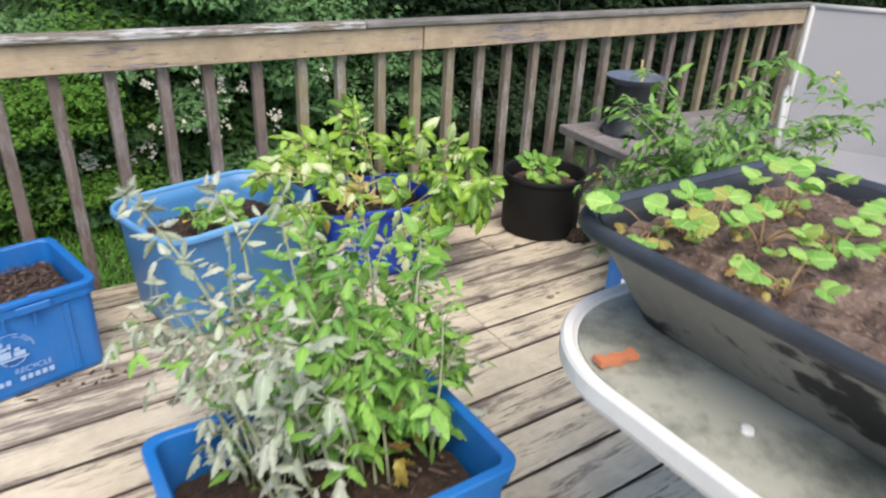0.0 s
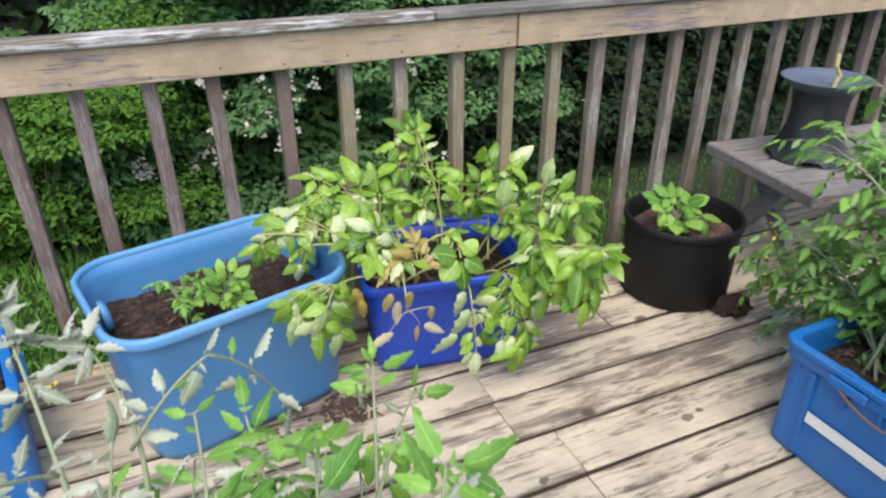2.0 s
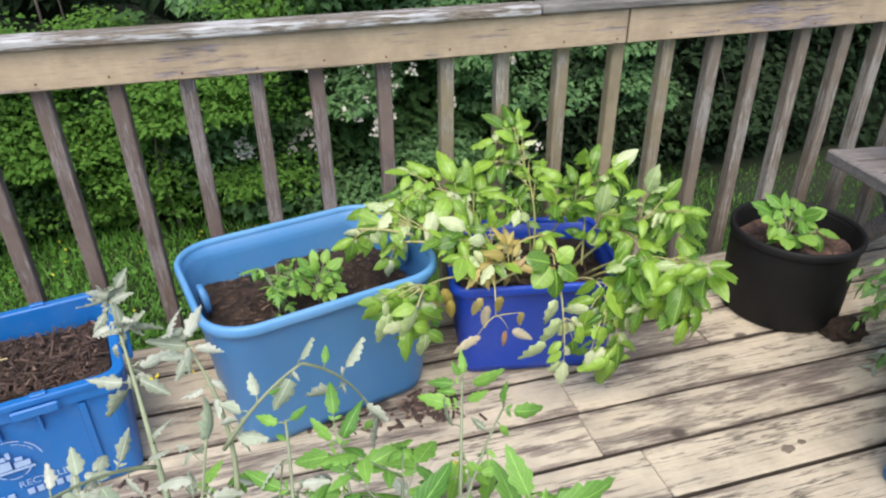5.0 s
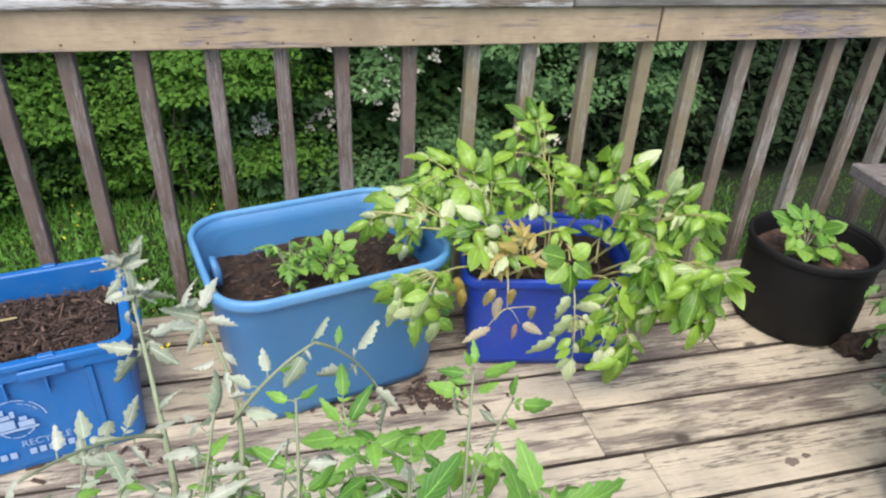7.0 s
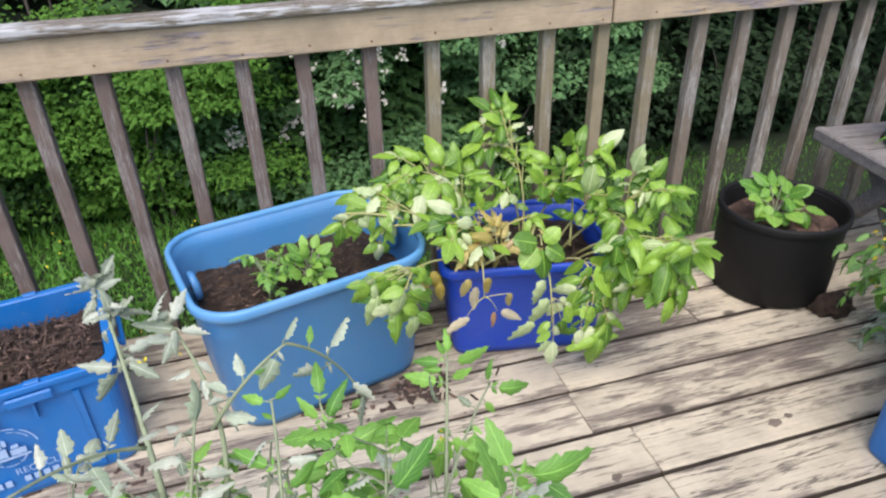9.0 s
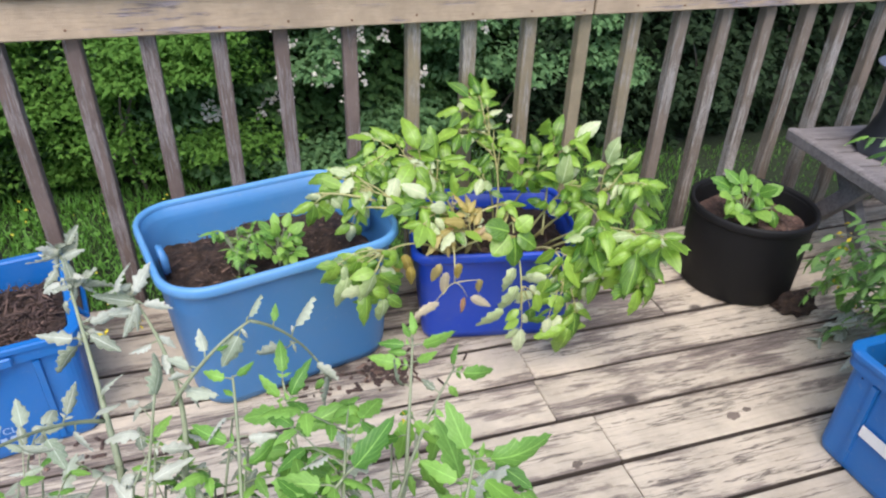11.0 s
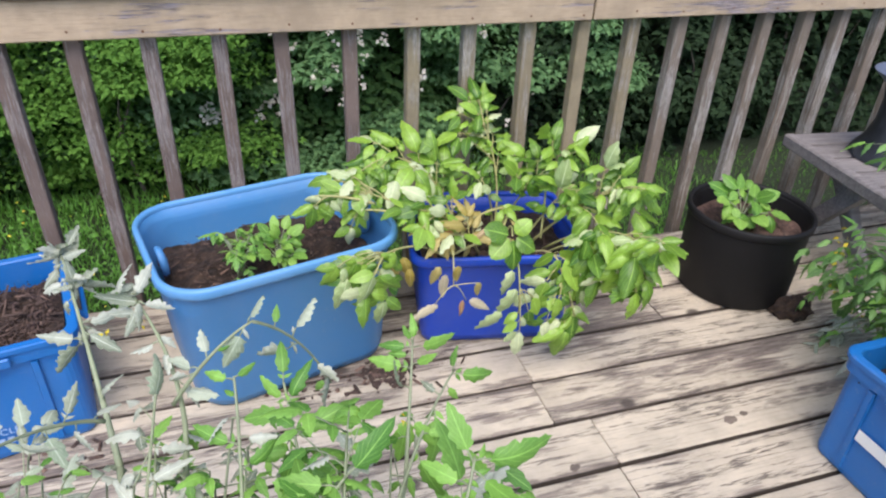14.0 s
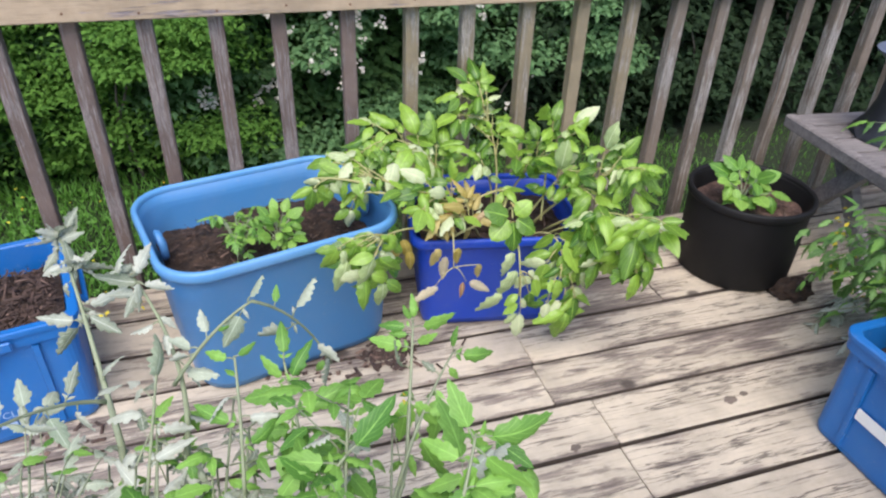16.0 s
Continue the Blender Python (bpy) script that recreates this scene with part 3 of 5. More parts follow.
for k in range(31):
    y1 = EDGE - PITCH * k
    cuts = {0: (0.55,), 3: (-0.33,), 4: (-0.34,), 5: (-0.245,), 6: (-0.25,), 7: (1.1,)}.get(k, (rnd.uniform(-2, 2),))
    xs = (-3.45, *cuts, 3.05)
    for a, b in zip(xs, xs[1:]):
        ln = b - a - 0.0012
        bm = box_mesh(-ln / 2, ln / 2, -(PITCH - GAP) / 2, (PITCH - GAP) / 2, -0.038, 0, 0.003)
        bm.normal_update()
        # sides are unpainted wood, coloured extra dark as shade in the gaps
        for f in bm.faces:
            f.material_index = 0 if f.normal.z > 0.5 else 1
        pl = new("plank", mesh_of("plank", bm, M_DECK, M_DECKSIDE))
        pl.parent = deck
        pl.color = (WEAR.get((k, a > -0.5), WEAR.get((k, None), rnd.uniform(-0.06, 0.06))), 0, 0, 1)
        pl.matrix_basis = pose((a + b) / 2, y1 - PITCH / 2, rnd.uniform(-0.0015, 0.0015), rnd.uniform(-0.25, 0.25))

knot = bmesh.new()
ring = [knot.verts.new((0.019 * math.cos(6.2832 * k / 18) * (1 + 0.15 * math.sin(k * 2.3)), 0.013 * math.sin(6.2832 * k / 18) * (1 + 0.2 * math.sin(k * 1.7)), 0.0)) for k in range(18)]
crown = [knot.verts.new((v.co.x * 0.8, v.co.y * 0.8, 0.0012)) for v in ring]
for k in range(18):
    knot.faces.new((ring[k], ring[(k + 1) % 18], crown[(k + 1) % 18], crown[k]))
knot.faces.new(crown)
knot = mesh_of("knot", knot, M_KNOT)
for x, y, sc, rz in ((0.100, -0.898, 1.0, 8), (0.148, -0.888, 0.62, 0), (-0.355, -0.93, 0.75, 20), (0.25, -0.70, 0.5, 0)):
    kn = new("knot", knot)
    kn.parent, kn.matrix_basis = deck, pose(x, y, 0.0016, 0, 0, rz) @ Matrix.Scale(sc, 4)

rail = thing("deck_railing", "weathered wooden deck railing with peeling paint and square balusters", "railing")
STEP = 0.17
SHIFT = {-5: -0.010, -3: 0.004, -2: 0.008, -1: 0.021, 0: 0.026, 1: 0.028, 2: 0.026, 3: 0.021, 4: 0.017, 5: 0.007}
for i in range(-14, 18):
    tan = -3 <= i <= 1 or i in (12, 14, 15)
    me = mesh_of("baluster", box_mesh(-0.0195, 0.0195, -0.004, 0.036, -0.22, 0.815, 0.003), M_BALT if tan else M_BALB if 2 <= i <= 9 else M_BALG)
    b = new("baluster", me)
    b.parent = rail
    b.matrix_basis = pose(i * STEP + SHIFT.get(i, -0.003), 0, 0, rnd.uniform(-0.25, 0.25), rnd.uniform(-0.4, 0.4), rnd.uniform(-2, 2))
    if not tan:
        b["label"] = "bare grey-brown baluster"
for x0, x1 in ((-3.4, 0.027), (0.033, 2.9)):
    part("fascia", box_mesh(-(x1 - x0) / 2, (x1 - x0) / 2, -0.042, -0.005, 0.798, 0.893, 0.003), M_FASCIA, rail, "tan-painted rail board", at=pose((x0 + x1) / 2, 0, 0))
for i in range(-10, 17):
    part("nail", lathe(bmesh.new(), [(0.0034, 0.0), (0.0034, 0.001), (0.0016, 0.0015)], 8), M_RUST, rail, at=pose(i * STEP + rnd.uniform(-0.008, 0.008), -0.042, 0.815 + rnd.uniform(-0.004, 0.006), 90))
part("cap", box_mesh(-1.575, 1.575, -0.062, 0.020, 0.8965, 0.9225, 0.005), M_CAPW, rail, "top rail with peeling white paint", at=pose(-1.825, 0, 0))
part("cap", box_mesh(-1.625, 1.625, -0.060, 0.024, 0.8965, 0.9215, 0.005), M_CAPG, rail, "bare grey top rail", at=pose(1.380, 0, 0))
part("post", box_mesh(-0.05, 0.05, -0.045, 0.055, -0.3, 0.891, 0.005), M_BALT, rail, "corner post", at=pose(2.96, 0, 0))

# ---------------------------------------------------------------- garden behind the deck
LAWN = -0.6
ground = thing("ground", "mown grass lawn below the deck", "lawn", kind="structure")
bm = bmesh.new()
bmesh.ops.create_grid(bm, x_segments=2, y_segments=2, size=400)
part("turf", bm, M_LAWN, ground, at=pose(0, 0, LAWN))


def scatter(name, parent, mat, count, seed, place, length, width, label="", droop=0.3):
    """Many small leaves in one mesh: place(rnd) gives a point, a direction and a face normal."""
    rnd = random.Random(seed)
    verts, faces = [], []
    for _ in range(count):
        p, d, up = place(rnd)
        s = rnd.uniform(0.6, 1.25)
        m = aim(p, d, up, s)
        n = len(verts)
        verts += [m @ Vector(q) for q in ((0, 0, 0), (-width / 2, length * 0.45, width * 0.15), (0, length * 0.5, -width * 0.05), (width / 2, length * 0.45, width * 0.15), (0, length, -droop * length))]
        faces += [(n, n + 2, n + 1), (n, n + 3, n + 2), (n + 1, n + 2, n + 4), (n + 2, n + 3, n + 4)]
    me = bpy.data.meshes.new(name)
    me.from_pydata(verts, [], faces)
    me.materials.append(mat)
    o = new(name, me)
    o.parent = parent
    tagged(o, label, kind="stuff")
    return o


def grass_at(rnd):
    p = Vector((min(rnd.uniform(-5.5, 1.8), rnd.uniform(-3, 4.5)), 0.1 + 2.0 * rnd.random(), LAWN))
    return p, Vector((rnd.uniform(-0.5, 0.5), rnd.uniform(-0.5, 0.5), 1)), Vector((rnd.uniform(-1, 1), rnd.uniform(-1, 1), 0.2))


scatter("grass", ground, M_GRASS, 34000, 3, grass_at, 0.07, 0.007, "fresh green grass blades")
scatter("grass", ground, M_GRASS, 7000, 8, lambda r: (Vector((r.uniform(-0.4, 4.5), 0.1 + 1.7 * r.random(), LAWN)), Vector((r.uniform(-0.5, 0.5), r.uniform(-0.5, 0.5), 1)), Vector((r.uniform(-1, 1), r.uniform(-1, 1), 0.2))), 0.032, 0.007, "thin shaded grass blades")
scatter("clover", ground, M_GRASS, 6000, 4, lambda r: (Vector((min(r.uniform(-5.5, 0.9), r.uniform(-4, 1.5)), 0.1 + 1.8 * r.random(), LAWN + r.uniform(0.01, 0.05))), Vector((r.uniform(-1, 1), r.uniform(-1, 1), 0.1)), Vector((r.uniform(-0.4, 0.4), r.uniform(-0.4, 0.4), 1))), 0.03, 0.025, "low clover leaves")
scatter("buttercups", ground, M_BUTTER, 160, 6, lambda r: (Vector((r.uniform(-5, -0.5), 0.3 + 1.8 * r.random(), LAWN + r.uniform(0.05, 0.12))), Vector((r.uniform(-1, 1), r.uniform(-1, 1), 0.1)), Vector((0, 0, 1))), 0.014, 0.016, "small yellow flowers")


def shrub(name, label, x0, x1, y0, z1, mat, count, seed, leaf, deep=0.9, bulge=0.35, lean=0.0):
    """A dense bank of foliage: a lumpy front, with leaves on clumps that leave dark gaps between them."""
    sh = thing(name, label, "shrub", pose(0, 0, 0))
    rnd = random.Random(seed)
    clumps = []

    def crest(x):
        return LAWN + (z1 - LAWN) * (0.86 + 0.18 * noise.noise(Vector((x * 0.8, 2.0, seed))) + 0.14 * noise.noise(Vector((x * 2.7, 5.0, seed))))

    while len(clumps) < int((x1 - x0) * (z1 - LAWN) * (16 if z1 < 5 else 5)):
        x = rnd.uniform(x0, x1)
        z = rnd.uniform(LAWN + 0.04, crest(x))
        f = noise.noise(Vector((x * 0.9, z * 0.9, seed))) * bulge + noise.noise(Vector((x * 2.6, z * 2.6, seed + 4))) * bulge * 0.6
        top = (z - LAWN) / (z1 - LAWN)
        y = y0 - f + lean * top + 0.9 * max(0, 0.26 - top) + rnd.uniform(0, 0.30)
        if top < 0.4 and rnd.random() < 0.4:
            continue
        clumps.append((Vector((x, y, z)), rnd.uniform(0.12, 0.28) * (1 if z1 < 5 else 1.8)))

    def at(r):
        c, rad = r.choice(clumps)
        u = Vector((r.gauss(0, 1), r.gauss(0, 1), r.gauss(0, 1))).normalized()
        u.y = -abs(u.y) if r.random() < 0.8 else u.y
        p = c + Vector((u.x * 1.5, u.y * 1.2, u.z * 0.42)) * rad * r.uniform(0.3, 1.1) + Vector((0, 0, 0.35 * rad * u.y))
        out = (u + Vector((0, -0.3, 0.25))).normalized()
        a = r.uniform(0, 6.283)
        d = Vector((math.cos(a), math.sin(a) - 0.35, r.uniform(-0.6, 0.15))) + out * 0.4
        return p, d, Vector((r.uniform(-0.55, 0.55), r.uniform(-1.0, 0.2), 1.0))

    scatter("foliage", sh, mat, count, seed + 1, at, leaf, leaf * 0.6)

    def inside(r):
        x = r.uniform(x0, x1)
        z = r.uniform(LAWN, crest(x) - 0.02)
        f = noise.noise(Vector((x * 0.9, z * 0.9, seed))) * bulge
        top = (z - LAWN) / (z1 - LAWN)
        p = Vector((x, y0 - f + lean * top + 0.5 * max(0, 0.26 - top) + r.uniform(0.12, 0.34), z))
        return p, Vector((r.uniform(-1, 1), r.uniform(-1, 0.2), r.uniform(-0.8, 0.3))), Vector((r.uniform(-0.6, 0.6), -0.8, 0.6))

    scatter("inner_foliage", sh, mat if mat is M_DARKLEAF else M_INNER, count // 3, seed + 2, inside, leaf * 1.25, leaf * 0.75, "inner leaves coloured dark for shade")
    # dark backing sheet: its colour is the shade seen between the clumps
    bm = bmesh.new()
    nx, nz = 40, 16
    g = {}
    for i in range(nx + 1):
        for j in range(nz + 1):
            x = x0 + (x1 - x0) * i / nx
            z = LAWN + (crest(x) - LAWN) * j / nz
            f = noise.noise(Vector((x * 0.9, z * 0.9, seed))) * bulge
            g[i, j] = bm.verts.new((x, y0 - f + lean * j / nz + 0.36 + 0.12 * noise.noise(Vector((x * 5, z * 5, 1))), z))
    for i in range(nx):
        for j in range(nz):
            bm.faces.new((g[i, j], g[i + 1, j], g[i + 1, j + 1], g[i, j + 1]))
    part("shaded_core", bm, M_CORE, sh, "dark sheet standing for the shade inside the bush")
    bm = bmesh.new()
    for _ in range(int((x1 - x0) * 5)):
        c, rad = rnd.choice(clumps)
        a = Vector((c.x + rnd.uniform(-0.5, 0.5), c.y + 0.15, LAWN))
        tube(bm, bezier(a, (a + c) / 2 + Vector((rnd.uniform(-0.3, 0.3), -0.1, 0.2)), c + Vector((0, -0.06, 0)), 6), [0.012, 0.010, 0.008, 0.006, 0.004, 0.003], 5)
    tagged(part("twig", bm, M_BRANCH, sh, "bare twigs"), kind="stuff")
    return sh, clumps


shrub("bright_shrub", "dense bright green shrub with small leaves beyond the railing", -6.5, -0.85, 1.78, 0.88, M_BRIGHT, 70000, 11, 0.036)
bramble, clumps = shrub("bramble_bush", "flowering bramble hedge with deep green leaves", -1.35, 1.5, 1.92, 1.15, M_BRAMBLE, 34000, 21, 0.052)
shady, _ = shrub("shady_bush", "thicket with bare twigs, its leaves coloured dark for shade", 0.6, 9.0, 1.85, 1.5, M_DARKLEAF, 30000, 31, 0.07)
# tree tops out of view lean forward to shade the hedge
trees, _ = shrub("tree_bank", "bank of trees standing behind the hedge, leaves coloured dark for shade", -14.0, 20.0, 5.2, 8.0, M_DARKLEAF, 34000, 41, 0.17, bulge=0.8, lean=-1.6)

# ---------------------------------------------------------------- containers
def recycling_box(label, at, hx=0.26, hy=0.20, h=0.30):
    """A tapered plastic box with a rolled rim, ribs and a wire-clip handle at each end."""
    bx = thing("recycling_box", label, "box", at, "blue recycling boxes")
    t = 0.93
    bm = shell(bmesh.new(), [(hx * t - 0.03, hy * t - 0.03, 0.02, 0.0), (hx * t - 0.004, hy * t - 0.004, 0.03, 0.004), (hx * t, hy * t, 0.032, 0.02),
                             (hx - 0.016, hy - 0.016, 0.036, h - 0.045), (hx - 0.006, hy - 0.006, 0.036, h - 0.043), (hx - 0.006, hy - 0.006, 0.036, h - 0.014),
                             (hx, hy, 0.04, h - 0.013), (hx, hy, 0.04, h - 0.002), (hx - 0.004, hy - 0.004, 0.038, h), (hx - 0.020, hy - 0.020, 0.032, h),
                             (hx - 0.023, hy - 0.023, 0.03, h - 0.004), (hx * t - 0.008, hy * t - 0.008, 0.026, 0.02), (hx * t - 0.02, hy * t - 0.02, 0.02, 0.012)])
    body = part("body", bm, M_BOX, bx)
    for sy in (-1, 1):
        for x in (-0.62, 0.62):
            bm = bmesh.new()
            y0, y1 = sy * hy * t, sy * (hy - 0.012)
            vs = [bm.verts.new(p) for p in ((x * hx - 0.008, y0, 0.02), (x * hx + 0.008, y0, 0.02), (x * hx + 0.008, y1, h - 0.05), (x * hx - 0.008, y1, h - 0.05),
                                            (x * hx - 0.006, y0 + sy * 0.006, 0.02), (x * hx + 0.006, y0 + sy * 0.006, 0.02), (x * hx + 0.006, y1 + sy * 0.006, h - 0.05), (x * hx - 0.006, y1 + sy * 0.006, h - 0.05))]
            for q in ((4, 5, 6, 7), (0, 4, 7, 3), (1, 2, 6, 5), (3, 7, 6, 2), (0, 1, 5, 4)):
                bm.faces.new([vs[i] for i in q])
            part("rib", bm, M_BOX, body)
        bm = box_mesh(-0.045, 0.045, -0.004, 0.004, -0.012, 0.012, 0.003)
        part("clip", bm, M_BOX, body, at=pose(0.3 * hx, sy * (hy + 0.004), h - 0.028))
        for x in (-0.35, 0.35):
            part("lid_catch", box_mesh(-0.016, 0.016, -0.007, 0.007, 0.0, 0.007, 0.002), M_BOX, body, at=pose(x * hx, sy * (hy - 0.011), h - 0.001))
        for x in (-0.3, 0.0, 0.3):
            part("gusset", box_mesh(-0.003, 0.003, -0.010, 0.004, -0.045, 0.0, 0.001), M_BOX, body, at=pose(x * hx, sy * (hy - 0.012), h - 0.043) if sy < 0 else pose(x * hx, sy * (hy - 0.012), h - 0.043, 0, 0, 180))
    for sx in (-1, 1):
        bm = tube(bmesh.new(), [(sx * (hx - 0.004), -0.07, h - 0.02), (sx * (hx + 0.014), -0.07, h - 0.05), (sx * (hx + 0.014), 0.07, h - 0.05), (sx * (hx - 0.004), 0.07, h - 0.02)], 0.006, 6)
        part("handle", bm, M_BOX, bx)
    return bx


left_box = recycling_box("bright blue recycling box of bark mulch with white printing", pose(-1.685, -0.385, 0, 0, 0, 12))
recycling_box("bright blue recycling box holding a bushy tomato plant", pose(-1.142, -1.607, 0, 0, 0, 0), 0.303, 0.217, 0.37)
right_box = recycling_box("bright blue recycling box with a blank white label strip", pose(0.438, -1.26, 0, 0, 0, 91), 0.26, 0.21, 0.30)

# white print on the box: a broken ring round a lorry-like shape, a word and two bars
bm = bmesh.new()
for x0, x1, z0, z1 in ((-0.046, 0.040, 0.000, 0.005), (-0.040, -0.002, 0.008, 0.030), (-0.034, -0.008, 0.034, 0.044), (0.004, 0.034, 0.008, 0.022), (0.008, 0.022, 0.025, 0.034), (-0.030, -0.016, 0.048, 0.060), (-0.006, 0.002, 0.036, 0.052)):
    box(bm, x0, x1, 0, 0.0016, z0, z1)
for r0, r1, a0, a1 in ((0.060, 0.0625, 10, 172), (0.052, 0.054, 30, 80), (0.052, 0.054, 110, 165), (0.034, 0.037, 200, 345)):
    n = 18
    ring = [[bm.verts.new((r * math.cos(radians(a0 + (a1 - a0) * k / n)), 0.0, 0.018 + r * math.sin(radians(a0 + (a1 - a0) * k / n)))) for r in (r0, r1)] for k in range(n + 1)]
    for k, (u, v) in enumerate(zip(ring, ring[1:])):
        if k % 6 != 5:
            bm.faces.new((u[0], u[1], v[1], v[0]))
part("emblem", bm, M_PRINT, left_box, "faded white round emblem", at=pose(0.0, -0.1978, 0.128, -4.3))
fc = bpy.data.curves.new("word", "FONT")
fc.body, fc.size, fc.align_x = "RECYCLE", 0.024, "CENTER"
tmp = new("word", fc)
me = bpy.data.meshes.new_from_object(tmp.evaluated_get(bpy.context.evaluated_depsgraph_get()))
bpy.data.objects.remove(tmp)
me.materials.append(M_PRINT)
word = new("word", me)
word.parent = left_box
word.matrix_basis = pose(0.045, -0.1955, 0.078, 85.7)
word["label"] = "white printed word RECYCLE"
for k in (0, 1, 2, 4, 5, 6, 7, 8):
    part("print_bar", box_mesh(-0.0065, 0.0065, 0, 0.0016, 0.004, 0.019), M_PRINT, left_box, "white bar of unreadable print", at=pose(-0.0635 + 0.019 * k, -0.1938, 0.046, -4.3))
part("label_strip", box_mesh(-0.10, 0.10, 0, 0.002, -0.014, 0.014), M_WHITE, right_box, "blank white label strip", at=pose(0.05, 0.2015, 0.135, 3.9))

part("wire_handle", tube(bmesh.new(), bezier((-0.10, 0.213, 0.272), (-0.02, 0.232, 0.205), (0.11, 0.213, 0.268), 10), 0.003, 6), M_RUST, right_box, "thin dark wire handle")


def tote(name, label, at, hx, hy, h, mat, t=0.86, cr=1.0, rim_mat=None):
    tb = thing(name, label, "tub", at)
    bm = shell(bmesh.new(), [(hx * t - 0.04, hy * t - 0.04, 0.05 * cr, 0.0), (hx * t - 0.006, hy * t - 0.006, 0.07 * cr, 0.006), (hx * t, hy * t, 0.075 * cr, 0.03),
                             (hx - 0.020, hy - 0.020, 0.085 * cr, h - 0.045), (hx - 0.013, hy - 0.013, 0.085 * cr, h - 0.028), (hx - 0.011, hy - 0.011, 0.084 * cr, h - 0.006), (hx - 0.014, hy - 0.014, 0.082 * cr, h - 0.006),
                             (hx - 0.022, hy - 0.022, 0.080 * cr, h - 0.06), (hx * t - 0.006, hy * t - 0.006, 0.070 * cr, 0.03), (hx * t - 0.03, hy * t - 0.03, 0.05 * cr, 0.012)], 10)
    part("body", bm, mat, tb, smooth=True)
    rim = shell(bmesh.new(), [(hx - 0.013, hy - 0.013, 0.085 * cr, h - 0.024), (hx - 0.003, hy - 0.003, 0.09 * cr, h - 0.026), (hx, hy, 0.09 * cr, h - 0.020), (hx - 0.001, hy - 0.001, 0.09 * cr, h - 0.005), (hx - 0.004, hy - 0.004, 0.088 * cr, h),
                              (hx - 0.011, hy - 0.011, 0.085 * cr, h + 0.001), (hx - 0.015, hy - 0.015, 0.082 * cr, h - 0.003), (hx - 0.016, hy - 0.016, 0.080 * cr, h - 0.012)], 10, False)
    bmesh.ops.bridge_loops(rim, edges=[e for e in rim.edges if e.is_boundary])
    part("rim", rim, rim_mat or mat, tb, "rounded rim", smooth=True)
    return tb


big_tote = tote("storage_tote", "large sky-blue plastic storage tote used as a planter", pose(-0.966, -0.286, 0, 0, 0, 14), 0.302, 0.234, 0.385, M_TOTE, cr=1.25, rim_mat=M_TOTERIM)
for sx in (-1, 1):
    bm = bmesh.new()
    lathe(bm, [(0.002, -0.004), (0.036, -0.004), (0.041, 0.0), (0.037, 0.008), (0.002, 0.012)], 24)
    part("handle", bm, M_TOTE, big_tote, "oval handle lug", smooth=True, at=pose(sx * 0.262, -0.02 * sx, 0.335, 0, -sx * 84, 0) @ Matrix.Diagonal((1.0, 0.85, 1.3, 1)))
royal = tote("plastic_bin", "small royal blue plastic bin planted with potatoes", pose(-0.345, -0.277, 0, 0, 0, -11), 0.240, 0.198, 0.30, M_ROYAL, 0.87, 0.5)

pot = thing("nursery_pot", "large round black plastic nursery pot on the deck", "plant pot", pose(0.51, -0.352, 0))
bm = lathe(bmesh.new(), [(0.12, 0.0), (0.172, 0.003), (0.178, 0.012), (0.184, 0.262), (0.184, 0.272), (0.178, 0.272), (0.176, 0.26), (0.17, 0.02), (0.1, 0.01)], 48)
part("body", bm, M_BLACK, pot, smooth=True)
rim = bmesh.new()
loops = [[rim.verts.new((r * math.cos(6.28318 * k / 48), r * math.sin(6.28318 * k / 48), z)) for k in range(48)] for r, z in ((0.181, 0.258), (0.190, 0.257), (0.192, 0.262), (0.192, 0.278), (0.188, 0.283), (0.180, 0.281), (0.177, 0.27))]
for u, v in zip(loops, loops[1:] + loops[:1]):
    for k in range(48):
        rim.faces.new((u[k], u[(k + 1) % 48], v[(k + 1) % 48], v[k]))
part("rim", rim, M_BLACK, pot, smooth=True)

# ---------------------------------------------------------------- low wooden table with a stand of pots
low = thing("low_table", "weathered silvery wooden slatted low table beside the railing", "table", pose(0.80, -0.34, 0, 0, 0, -7))
for k in range(5):
    part("slat", box_mesh(-0.55, 0.55, -0.0455, 0.0455, -0.022, 0, 0.004), M_BENCH, low, at=pose(0.57, -0.214 + 0.107 * k, 0.390))
for x in (0.018, 1.12):
    part("end_rail", box_mesh(-0.018, 0.018, -0.266, 0.266, -0.045, 0, 0.006), M_BENCH, low, at=pose(x, 0, 0.391))
for x in (0.09, 1.03):
    for s in (-1, 1):
        part("leg", box_mesh(-0.018, 0.018, -0.028, 0.028, 0.0, 0.475, 0.003), M_BENCH, low, at=pose(x + 0.019 * s, -0.19 * s, 0.012, -40 * s, 0, 0))

stand = thing("upturned_pot", "dark grey notched plastic pot topped by a shallow saucer", "plant pot", pose(1.045, -0.335, 0.391) @ Matrix.Diagonal((1, 1, 0.93, 1)))
bm = bmesh.new()
sides = 40
prof = ((0.138, 0.002), (0.132, 0.018), (0.106, 0.06), (0.088, 0.12), (0.086, 0.19), (0.098, 0.262))
loops = [[bm.verts.new((r * math.cos(6.28318 * k / sides), r * math.sin(6.28318 * k / sides), z + (0.02 if j == 0 and k % 8 in (0, 1, 2) else 0))) for k in range(sides)] for j, (r, z) in enumerate(prof)]
for u, v in zip(loops, loops[1:]):
    for k in range(sides):
        bm.faces.new((u[k], u[(k + 1) % sides], v[(k + 1) % sides], v[k]))
part("body", bm, M_DARKPOT, stand, smooth=True)
